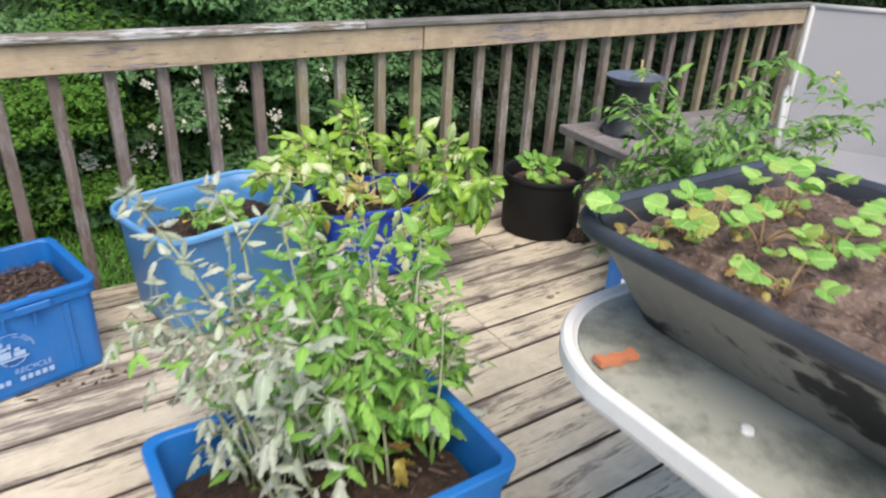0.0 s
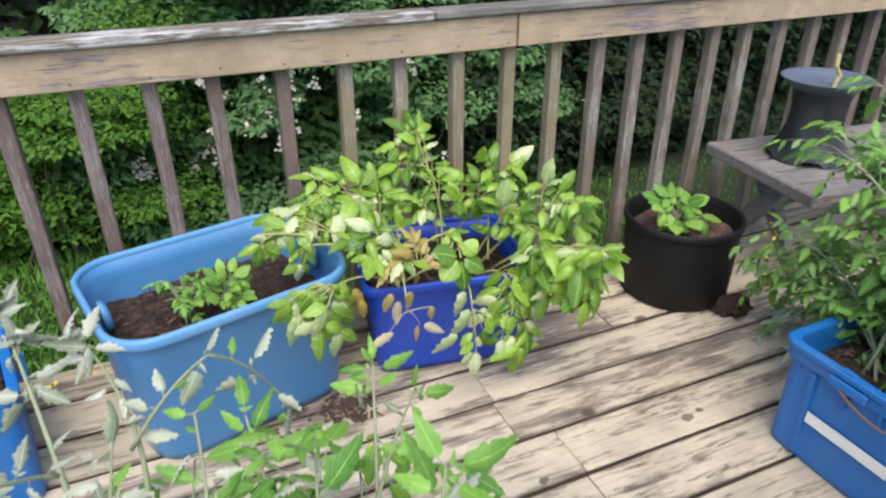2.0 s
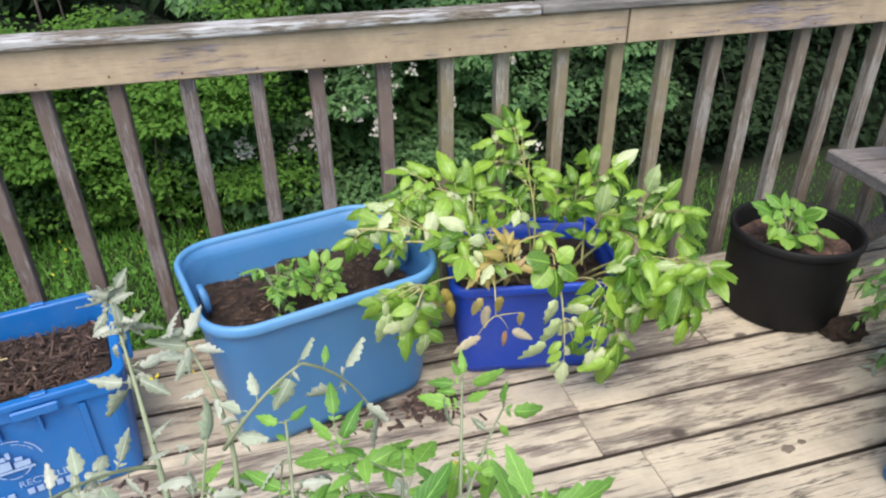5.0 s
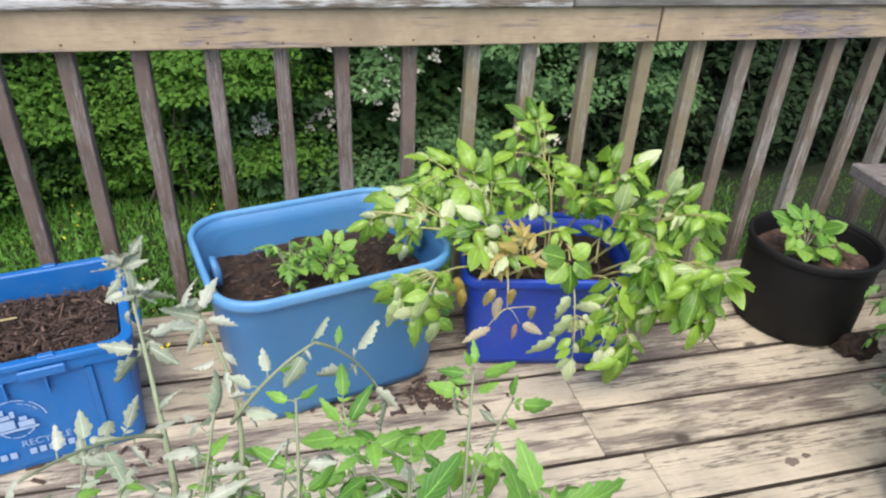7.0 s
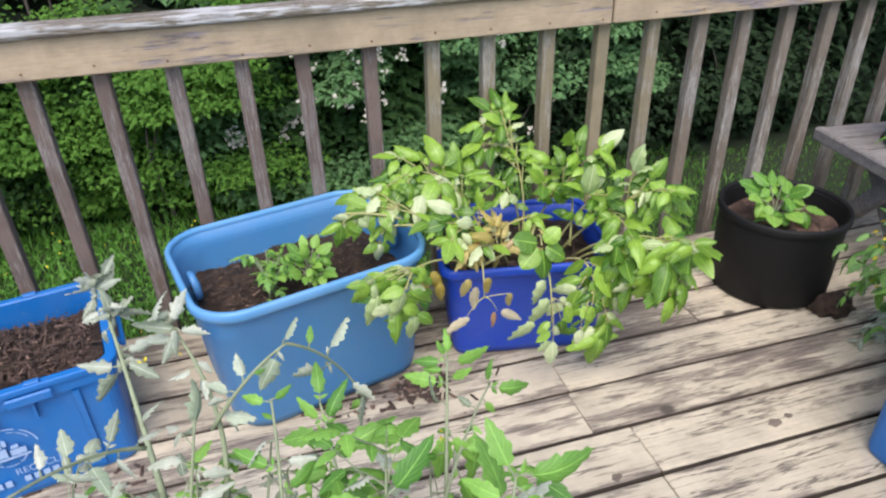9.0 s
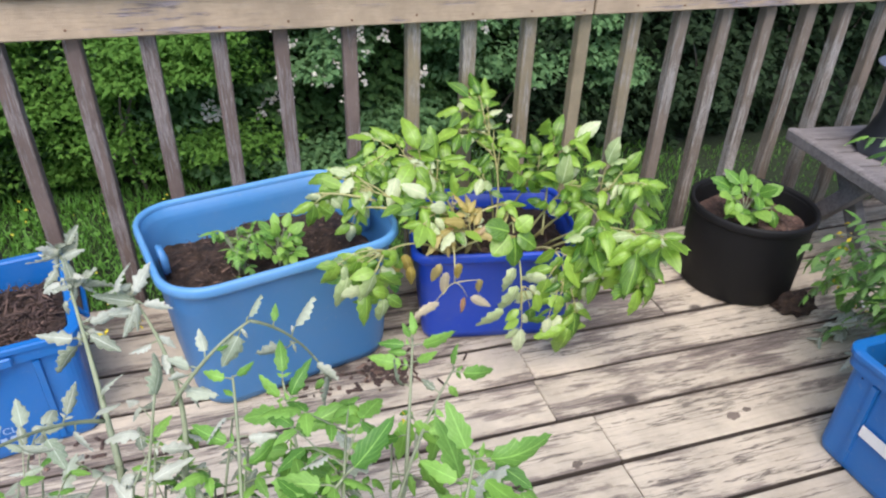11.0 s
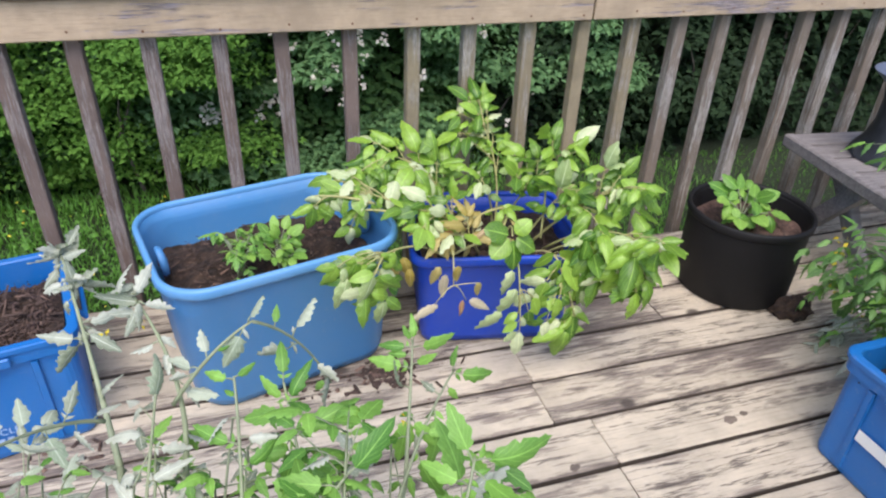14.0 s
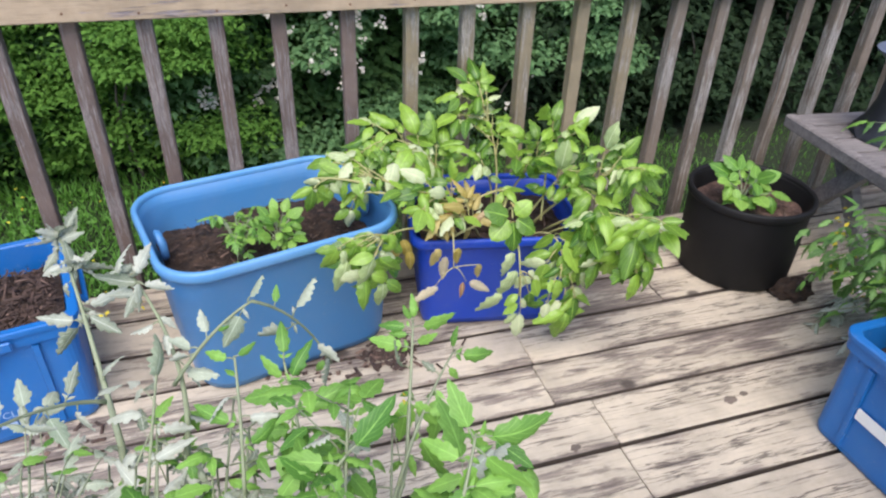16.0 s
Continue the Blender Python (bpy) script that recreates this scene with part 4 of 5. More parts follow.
saucer = part("saucer", lathe(bmesh.new(), [(0.05, 0.250), (0.100, 0.255), (0.128, 0.282), (0.140, 0.293), (0.142, 0.296), (0.138, 0.296), (0.122, 0.280), (0.092, 0.262), (0.04, 0.259)], 40), M_SAUCER, stand, "shallow grey saucer", smooth=True)
part("stick", tube(bmesh.new(), [(0.03, -0.01, 0.258), (0.042, -0.012, 0.30), (0.022, -0.008, 0.335), (0.03, 0.0, 0.375)], [0.007, 0.008, 0.006, 0.005], 6), M_STEMT, saucer, "short dry stem")

# ---------------------------------------------------------------- patio table and tub
TOP = 0.727
table = thing("patio_table", "white-rimmed patio table with a dirty frosted glass top", "table", pose(-0.325, -2.46, 0))
HX, HY = 0.605, 0.61
bm = bmesh.new()
shell(bm, [(HX, HY, 0.2, TOP - 0.040), (HX + 0.004, HY + 0.004, 0.2, TOP - 0.030), (HX + 0.004, HY + 0.004, 0.2, TOP - 0.005), (HX + 0.001, HY + 0.001, 0.2, TOP + 0.001), (HX - 0.011, HY - 0.011, 0.19, TOP + 0.001), (HX - 0.014, HY - 0.014, 0.19, TOP - 0.004), (HX - 0.019, HY - 0.019, 0.185, TOP - 0.0065), (HX - 0.019, HY - 0.019, 0.185, TOP - 0.040)], 12, False)
us = [e for e in bm.edges if e.is_boundary]
bmesh.ops.bridge_loops(bm, edges=us)
part("rim", bm, M_WHITE, table, "white metal rim")
g = Nodes("dirty_frosted_glass", 0.35)
v = g.coords((1, 1, 1))
g.colour(g.mix(g.ramp(g.noise(v, 5.0, 7.0, 0.7), (0.40, 0.0), (0.56, 1.0)), (0.13, 0.14, 0.12), (0.36, 0.37, 0.32)))
g.bump(g.noise(v, 160.0, 2.0), 0.15, 0.002)
part("glass_top", shell(bmesh.new(), [(HX - 0.020, HY - 0.020, 0.185, TOP - 0.014), (HX - 0.020, HY - 0.020, 0.185, TOP - 0.006)], 12), g.m, table, "grimy frosted glass top")
for sx in (-1, 1):
    for sy in (-1, 1):
        part("leg", tube(bmesh.new(), [(sx * 0.30, sy * 0.34, TOP - 0.02), (sx * 0.31, sy * 0.36, 0.35), (sx * 0.33, sy * 0.38, 0.0)], 0.016, 10), M_WHITE, table, smooth=True)
part("bolt", lathe(bmesh.new(), [(0.002, TOP - 0.006), (0.009, TOP - 0.006), (0.008, TOP - 0.001), (0.002, TOP)], 14), M_WHITE, table, "white plug in the glass", at=pose(-0.50, 0.26, 0))

tub = thing("mixing_tub", "black plastic tub with a rolled rim full of strawberry plants", "tub", pose(-0.552, -2.343, TOP - 0.005) @ Matrix.Diagonal((1, 1.03, 1, 1)))
th = 0.178
part("body", shell(bmesh.new(), [(0.17, 0.40, 0.06, 0.0), (0.19, 0.42, 0.07, 0.004), (0.272, 0.468, 0.08, th - 0.03), (0.278, 0.472, 0.08, th - 0.022), (0.279, 0.47, 0.08, th - 0.004), (0.274, 0.466, 0.08, th - 0.004),
                              (0.268, 0.464, 0.08, th - 0.03), (0.185, 0.415, 0.07, 0.02), (0.16, 0.38, 0.06, 0.012)], 10), M_TUBDUST, tub, "dust-streaked sloping wall", smooth=True)
for o in tub.children:
    o.data.materials.append(M_DARKPOT)
    for f in o.data.polygons:
        f.material_index = 1 if 4 * 44 <= f.index < 8 * 44 else 0
rim = shell(bmesh.new(), [(0.276, 0.468, 0.08, th - 0.020), (0.297, 0.488, 0.09, th - 0.022), (0.302, 0.493, 0.09, th - 0.014), (0.300, 0.491, 0.09, th - 0.003), (0.294, 0.485, 0.088, th + 0.004), (0.286, 0.477, 0.084, th + 0.003), (0.276, 0.468, 0.08, th - 0.006)], 10, False)
bmesh.ops.bridge_loops(rim, edges=[e for e in rim.edges if e.is_boundary])
part("rim", rim, M_GREYPL, tub, "rolled dark grey rim", smooth=True)
shard = thing("terracotta_shard", "curved orange terracotta pot shard lying on the table", "pot shard", pose(-0.862, -2.006, TOP - 0.005, 0, 0, -12))
bm = bmesh.new()
cols = []
for k in range(9):
    x = -0.032 + 0.008 * k
    z = 0.0065 + 0.12 * x * x / 0.032
    w = 0.0095 + 0.003 * math.sin(k * 1.7 + 0.6)
    cols.append([bm.verts.new(q) for q in ((x, -w, z - 0.006), (x, w, z - 0.006), (x, w * 0.9, z + 0.003), (x, -w * 1.1, z + 0.004))])
for u, v in zip(cols, cols[1:]):
    for k in range(4):
        bm.faces.new((u[k], u[(k + 1) % 4], v[(k + 1) % 4], v[k]))
bm.faces.new(cols[0][::-1]), bm.faces.new(cols[-1])
part("piece", bm, M_TERRA, shard)

# ---------------------------------------------------------------- white sling chair
chair = thing("patio_chair", "white mesh sling patio chair with a tubular frame", "chair", pose(1.86, -0.98, 0, 0, 0, -60))
sl = Nodes("white_mesh_sling", 0.7)
v = sl.coords((1, 1, 1))
wv = sl.n("TexWave", Scale=120.0)
sl.link(v, wv.inputs["Vector"])
sl.colour(sl.mix(sl.ramp(wv.outputs["Fac"], (0.0, 0.0), (1.0, 1.0)), (0.225, 0.225, 0.24), (0.30, 0.30, 0.32)))
M_CHAIR = plastic("pale_grey_frame_paint", (0.42, 0.42, 0.43), 0.5, (0.3, 0.3, 0.28), 0.3)
bm = bmesh.new()
pr = [(-0.02, 0.30), (0.0, 0.36), (0.05, 0.55), (0.10, 0.80), (0.14, 1.0)]
bl = [[bm.verts.new((x, y + o, z)) for x in (-0.27, 0.27)] for o in (0.0, 0.006) for y, z in pr]
for k in range(4):
    bm.faces.new((bl[k][0], bl[k][1], bl[k + 1][1], bl[k + 1][0]))
    bm.faces.new((bl[k + 5][1], bl[k + 5][0], bl[k + 6][0], bl[k + 6][1]))
part("backrest", bm, sl.m, chair, "white mesh back")
bm = bmesh.new()
box(bm, -0.27, 0.27, -0.46, -0.02, 0.365, 0.372)
part("seat", bm, sl.m, chair, "white mesh seat")
for s in (-1, 1):
    part("side_frame", tube(bmesh.new(), [(s * 0.285, 0.14, 1.0), (s * 0.285, 0.05, 0.6), (s * 0.285, -0.02, 0.38), (s * 0.285, -0.48, 0.38), (s * 0.285, -0.5, 0.0)], 0.013, 8), M_CHAIR, chair, smooth=True)
    part("rear_leg", tube(bmesh.new(), [(s * 0.285, -0.05, 0.38), (s * 0.285, 0.16, 0.0)], 0.013, 8), M_CHAIR, chair, smooth=True)
    part("armrest", tube(bmesh.new(), [(s * 0.305, 0.06, 0.62), (s * 0.31, -0.2, 0.63), (s * 0.305, -0.42, 0.60), (s * 0.295, -0.45, 0.38)], 0.016, 8), M_CHAIR, chair, smooth=True)
part("top_bar", tube(bmesh.new(), [(-0.285, 0.14, 1.0), (0.285, 0.14, 1.0)], 0.013, 8), M_CHAIR, chair, smooth=True)

# ---------------------------------------------------------------- soil
soil_bed("bark_mulch", "dark bark mulch filling the blue box", pose(-1.685, -0.385, 0, 0, 0, 12), 0.225, 0.165, 0.03, 0.225, M_SOIL, 0.016, 1500, 3, 0.011)
soil_bed("potting_soil", "dark moist soil half filling the tote", pose(-0.966, -0.282, 0, 0, 0, 14), 0.262, 0.185, 0.07, 0.275, M_SOIL, 0.016, 900, 4, 0.008)
soil_bed("potting_soil", "dark soil filling the royal blue bin", pose(-0.345, -0.277, 0, 0, 0, -11), 0.206, 0.164, 0.07, 0.245, M_SOIL, 0.014, 300, 5, 0.014)
soil_bed("potting_soil", "dark soil in the box of tomatoes", pose(-1.142, -1.607, 0), 0.262, 0.18, 0.03, 0.27, M_SOIL, 0.014, 200, 6, 0.014)
soil_bed("potting_soil", "dark soil in the box with the label", pose(0.438, -1.26, 0, 0, 0, 91), 0.232, 0.182, 0.03, 0.23, M_SOIL, 0.012, 250, 7, 0.014)
soil_bed("potting_soil", "reddish brown soil in the black pot", pose(0.51, -0.352, 0), 0.168, 0.168, 0.03, 0.212, M_SOILP, 0.010, 400, 8, 0.010, True)
soil_bed("potting_soil", "crumbly brown soil heaped in the tub", pose(-0.552, -2.343, TOP), 0.258, 0.462, 0.08, 0.145, M_SOILR, 0.026, 1600, 9, 0.007)

# ---------------------------------------------------------------- plants
def potato_leaf(p, q, a, s, kind, hang=False):
    """A potato leaf: a bowed stalk from the stem at q to a, an end leaflet and smaller ones in pairs behind it."""
    rnd = p.rnd
    q, a = Vector(q), Vector(a)
    ln = (a - q).length
    mid = (q + a) / 2 + Vector((0, 0, (0.30 if hang else 0.16) * ln))
    ax = (a - mid).normalized()
    if hang:
        ax = (ax + Vector((0, -0.15, -0.9))).normalized()
    pts = bezier(q, mid, a - ax * 0.02, 7)
    tube(p.stalks, [v - p.base for v in pts], [0.0019, 0.0018, 0.0017, 0.0015, 0.0013, 0.0012, 0.001], 5)
    face = Vector((0.15, -1.0, 0.35)) if hang else Vector((-0.05, -0.55, 1.0))
    side = ax.cross(face).normalized()
    p.leaf(rnd.choice(kind), pts[-1], ax + p.jitter(0.2), face + p.jitter(0.4), s * rnd.uniform(1.05, 1.3))
    for back, small in ((0.008, 0.95), (0.034, 0.85), (0.062, 0.7), (0.09, 0.55)):
        if back > max(0.8 * ln, 0.04):
            break
        base = a - ax * 0.02 - (a - q).normalized() * back
        for sg in (-1, 1):
            if rnd.random() < 0.12:
                continue
            d = side * sg * 0.9 + ax * rnd.uniform(0.25, 0.8) + p.jitter(0.28) + Vector((0, 0, -0.12))
            foot = base + d.normalized() * 0.008
            tube(p.stalks, [base - p.base, foot - p.base], 0.0009, 4)
            p.leaf(rnd.choice(kind), foot, d, face + p.jitter(0.55), s * small * rnd.uniform(0.8, 1.1))


def potato_plant():
    p = Plant("potato_plant", "sprawling yellow-green potato plant spilling over its bin", "plant", (-0.33, -0.26, 0.24), 7, M_STEMP)
    rnd = p.rnd
    green, pale = LEAF_POTATO * 3 + LEAF_PALE, LEAF_PALE * 2 + LEAF_POTATO[:2]
    mixed, sick = LEAF_POTATO * 2 + LEAF_PALE * 2, LEAF_YELLOW * 2 + LEAF_PALE[:2] + LEAF_POTATO[:2]
    # every main stem: its line, then the leaves that it bears (where they end, and how large)
    stems = [
        # the upright shoot
        (((-0.33, -0.27, 0.24), (-0.24, -0.13, 0.40), (-0.345, -0.09, 0.585)), green, False,
         ((-0.37, -0.06, 0.625, 1.0), (-0.33, -0.06, 0.63, 1.0), (-0.305, -0.08, 0.605, 1.05), (-0.355, -0.12, 0.60, 0.9), (-0.41, -0.09, 0.585, 0.9), (-0.42, -0.12, 0.53, 1.1), (-0.275, -0.08, 0.53, 1.0), (-0.37, -0.13, 0.49, 1.0), (-0.27, -0.13, 0.47, 1.0))),
        # back left
        (((-0.42, -0.24, 0.24), (-0.50, -0.18, 0.50), (-0.66, -0.22, 0.51)), green, False,
         ((-0.69, -0.21, 0.575, 0.9), (-0.62, -0.2, 0.56, 1.0), (-0.72, -0.25, 0.54, 0.9), (-0.55, -0.2, 0.54, 1.15), (-0.485, -0.2, 0.51, 1.25), (-0.45, -0.16, 0.46, 1.0), (-0.59, -0.3, 0.50, 1.1), (-0.67, -0.28, 0.51, 1.0), (-0.64, -0.33, 0.47, 1.0), (-0.73, -0.30, 0.50, 0.9), (-0.53, -0.24, 0.46, 1.0))),
        # the long arm over the rim of the tote
        (((-0.46, -0.34, 0.25), (-0.56, -0.38, 0.44), (-0.77, -0.345, 0.49)), mixed, False,
         ((-0.77, -0.33, 0.545, 0.95), (-0.82, -0.33, 0.53, 0.85), (-0.80, -0.37, 0.49, 1.0), (-0.83, -0.37, 0.47, 0.85), (-0.745, -0.33, 0.515, 0.9))),
        (((-0.70, -0.37, 0.45), (-0.78, -0.40, 0.50), (-0.85, -0.39, 0.50)), mixed, True,
         ((-0.86, -0.40, 0.455, 0.85), (-0.83, -0.39, 0.465, 0.8))),
        (((-0.64, -0.38, 0.42), (-0.74, -0.39, 0.46), (-0.75, -0.38, 0.43)), mixed, True,
         ((-0.745, -0.38, 0.42, 0.7), (-0.765, -0.38, 0.375, 0.8))),
        # the middle, thin and yellowing
        (((-0.40, -0.32, 0.24), (-0.48, -0.38, 0.40), (-0.58, -0.42, 0.43)), green + LEAF_YELLOW[:1] + LEAF_PALE, False,
         ((-0.59, -0.40, 0.475, 0.95), (-0.50, -0.37, 0.46, 0.9), (-0.62, -0.43, 0.45, 0.9), (-0.54, -0.43, 0.44, 0.9), (-0.615, -0.49, 0.42, 0.9), (-0.66, -0.42, 0.45, 0.8))),
        (((-0.40, -0.36, 0.24), (-0.46, -0.42, 0.37), (-0.52, -0.47, 0.39)), sick, False,
         ((-0.50, -0.47, 0.415, 1.1), (-0.545, -0.50, 0.405, 0.8), (-0.47, -0.40, 0.42, 0.75), (-0.58, -0.50, 0.39, 0.75), (-0.44, -0.36, 0.40, 0.6))),
        (((-0.34, -0.28, 0.24), (-0.33, -0.27, 0.36), (-0.38, -0.30, 0.43)), green, False,
         ((-0.40, -0.29, 0.465, 0.9), (-0.37, -0.31, 0.435, 0.8), (-0.33, -0.37, 0.385, 0.8), (-0.43, -0.25, 0.47, 0.9))),
        # back right
        (((-0.30, -0.24, 0.24), (-0.22, -0.25, 0.44), (-0.14, -0.35, 0.53)), green, False,
         ((-0.18, -0.32, 0.59, 1.0), (-0.14, -0.36, 0.575, 1.0), (-0.10, -0.34, 0.58, 0.95), (-0.25, -0.25, 0.52, 0.9), (-0.21, -0.27, 0.50, 0.9), (-0.16, -0.37, 0.53, 0.9), (-0.29, -0.29, 0.46, 0.9), (-0.255, -0.33, 0.44, 0.9), (-0.21, -0.35, 0.465, 0.9))),
        (((-0.27, -0.33, 0.24), (-0.20, -0.38, 0.42), (-0.17, -0.42, 0.47)), mixed, False,
         ((-0.17, -0.38, 0.49, 0.95), (-0.21, -0.42, 0.475, 1.1), (-0.13, -0.45, 0.45, 0.95), (-0.16, -0.46, 0.415, 0.95), (-0.24, -0.40, 0.40, 0.8))),
        # right
        (((-0.24, -0.34, 0.25), (-0.14, -0.44, 0.46), (-0.07, -0.55, 0.51)), green, False,
         ((-0.11, -0.49, 0.58, 1.0), (-0.05, -0.50, 0.555, 0.9), (-0.085, -0.46, 0.51, 0.95), (-0.08, -0.52, 0.495, 0.95), (-0.05, -0.58, 0.54, 0.9), (-0.07, -0.63, 0.56, 0.8), (-0.03, -0.56, 0.50, 0.9), (-0.12, -0.52, 0.42, 1.0), (-0.06, -0.60, 0.45, 1.0), (-0.14, -0.56, 0.41, 1.15))),
        (((-0.22, -0.38, 0.25), (-0.14, -0.55, 0.45), (-0.10, -0.70, 0.42)), mixed, False,
         ((-0.11, -0.71, 0.43, 1.0), (-0.105, -0.79, 0.485, 0.9), (-0.12, -0.61, 0.39, 1.0), (-0.19, -0.59, 0.39, 1.0), (-0.06, -0.66, 0.43, 0.95), (-0.12, -0.65, 0.36, 1.0), (-0.09, -0.72, 0.39, 0.95), (-0.16, -0.62, 0.42, 1.0), (-0.14, -0.72, 0.40, 1.0), (-0.08, -0.76, 0.44, 0.9), (-0.20, -0.62, 0.36, 1.0), (-0.05, -0.70, 0.40, 0.9))),
        (((-0.22, -0.40, 0.25), (-0.13, -0.60, 0.46), (-0.12, -0.68, 0.33)), green, True,
         ((-0.12, -0.67, 0.31, 1.0), (-0.105, -0.75, 0.35, 0.95), (-0.13, -0.75, 0.315, 0.95), (-0.18, -0.61, 0.32, 1.0), (-0.09, -0.70, 0.34, 0.9), (-0.15, -0.68, 0.33, 0.9), (-0.17, -0.64, 0.29, 1.0), (-0.10, -0.72, 0.30, 0.95), (-0.20, -0.60, 0.27, 1.0))),
        # hanging over the front of the bin
        (((-0.28, -0.40, 0.25), (-0.26, -0.58, 0.42), (-0.26, -0.60, 0.23)), mixed, True,
         ((-0.25, -0.58, 0.32, 1.05), (-0.31, -0.59, 0.27, 1.1), (-0.275, -0.61, 0.225, 0.85), (-0.225, -0.62, 0.165, 0.95), (-0.25, -0.62, 0.125, 1.15), (-0.31, -0.62, 0.165, 0.85), (-0.20, -0.60, 0.25, 0.9))),
        (((-0.34, -0.40, 0.25), (-0.40, -0.62, 0.46), (-0.385, -0.61, 0.22)), pale, True,
         ((-0.385, -0.63, 0.155, 0.95), (-0.355, -0.61, 0.20, 0.8), (-0.34, -0.60, 0.235, 0.8))),
        (((-0.50, -0.40, 0.26), (-0.62, -0.50, 0.44), (-0.77, -0.61, 0.43)), mixed, True,
         ((-0.845, -0.62, 0.42, 0.9), (-0.80, -0.62, 0.42, 0.9), (-0.825, -0.62, 0.385, 1.0), (-0.76, -0.64, 0.395, 1.1), (-0.78, -0.64, 0.345, 1.0), (-0.74, -0.62, 0.31, 1.05))),
    ]
    for (a, b, c), kind, hang, leaves in stems:
        pts = bezier(a, b, c, 12)
        p.stem(pts, rnd.uniform(0.0034, 0.0046), 0.0016)
        for x, y, z, s in leaves:
            end = Vector((x - (0.02 if x > -0.2 else 0.0), y, z - (0.02 if z > 0.5 else 0.0)))
            near = min(range(12), key=lambda k: (pts[k] - end).length + 0.004 * k)
            potato_leaf(p, pts[max(2, near - (2 if near > 4 else 1))], end, s * (1.15 if x > -0.27 and y < -0.5 else 1.04), kind, hang)
    # one rosette of large round leaves leaning over the front rim, and big pale ones hanging under it
    c = Vector((-0.41, -0.58, 0.435))
    p.stem(bezier((-0.36, -0.38, 0.25), (-0.36, -0.46, 0.44), c, 8), 0.004, 0.002)
    for dx, dz, s in ((-0.9, 0.45, 1.35), (-0.75, -0.45, 1.3), (0.05, -1.0, 1.45), (0.85, -0.5, 1.2), (0.5, 0.5, 1.0)):
        p.leaf(LEAF_ROUND[0 if dx < 0 else 1], c + Vector((dx, -0.1, dz)) * 0.012, Vector((dx, -0.25 + 0.3 * dz, dz)), Vector((0, -1, 0.75)) + p.jitter(0.35), s * 0.85)
    for x, z, dx, s in ((-0.425, 0.365, 0.02, 1.35), (-0.41, 0.31, -0.25, 1.6), (-0.44, 0.245, -0.85, 1.35)):
        p.leaf(LEAF_PALE[2], (x, -0.62, z), (dx, -0.2, -1), (0.25, -1, 0.2), s)
    # a dead shoot and withered leaves over the front of the bin
    dead = Vector((-0.56, -0.60, 0.33))
    p.stem(bezier((-0.50, -0.38, 0.26), (-0.55, -0.56, 0.46), dead, 8), 0.0022, 0.0016)
    for x, z in ((-0.61, 0.29), (-0.53, 0.29), (-0.50, 0.335)):
        p.stem(bezier(dead, dead + Vector((0.3 * (x + 0.56), -0.01, 0.01)), (x, -0.61, z), 6), 0.0014, 0.0009)
    for x, z, dx, dz, s, mesh in ((-0.60, 0.285, -0.8, -0.5, 1.15, 0), (-0.535, 0.285, -0.1, -1.0, 0.75, 1), (-0.52, 0.285, 0.8, -0.55, 1.1, 0), (-0.50, 0.335, 0.15, -1, 0.85, 2), (-0.555, 0.39, 0.12, -1, 0.95, 2), (-0.60, 0.395, -0.25, -1, 1.0, 3), (-0.585, 0.37, 0.0, -1, 1.1, 4)):
        p.leaf((LEAF_DRY + LEAF_BROWN[:2] + LEAF_YELLOW)[(mesh * 2) % 7], (x, -0.605, z), (dx, -0.15, dz), (0, -1, 0.3), s)
    for x, z, dx in ((-0.685, 0.36, 0.1), (-0.66, 0.365, 0.35), (-0.67, 0.35, -0.25), (-0.645, 0.33, 0.15)):
        p.leaf(rnd.choice(LEAF_YELLOW), (x, -0.50, z), (dx, -0.25, -1), (0, -1, 0.3), rnd.uniform(0.9, 1.25))
    for _ in range(16):
        q = Vector((rnd.uniform(-0.60, -0.30), rnd.uniform(-0.46, -0.30), rnd.uniform(0.29, 0.38)))
        p.leaf(rnd.choice(LEAF_YELLOW * 2 + LEAF_DRY + LEAF_BROWN), q, p.jitter(1), (0, -0.6, 1), rnd.uniform(0.6, 1.0))
    # bare, pale lower stems that lie across the soil
    for a, b in (((-0.50, -0.42, 0.30), (-0.33, -0.40, 0.31)), ((-0.44, -0.32, 0.33), (-0.28, -0.30, 0.35)), ((-0.38, -0.42, 0.29), (-0.31, -0.34, 0.37)), ((-0.24, -0.40, 0.30), (-0.20, -0.32, 0.40))):
        a, b = Vector(a), Vector(b)
        p.stem(bezier(a, (a + b) / 2 + Vector((0, 0, 0.03)), b, 7), 0.0035, 0.0028)
    rnd.shuffle(p.leaves)
    return p.done(299)


RIGHT, RISE, FACE = Vector((0.95, -0.31, 0.0)), Vector((0.17, 0.52, 0.84)), Vector((-0.26, -0.80, 0.55))


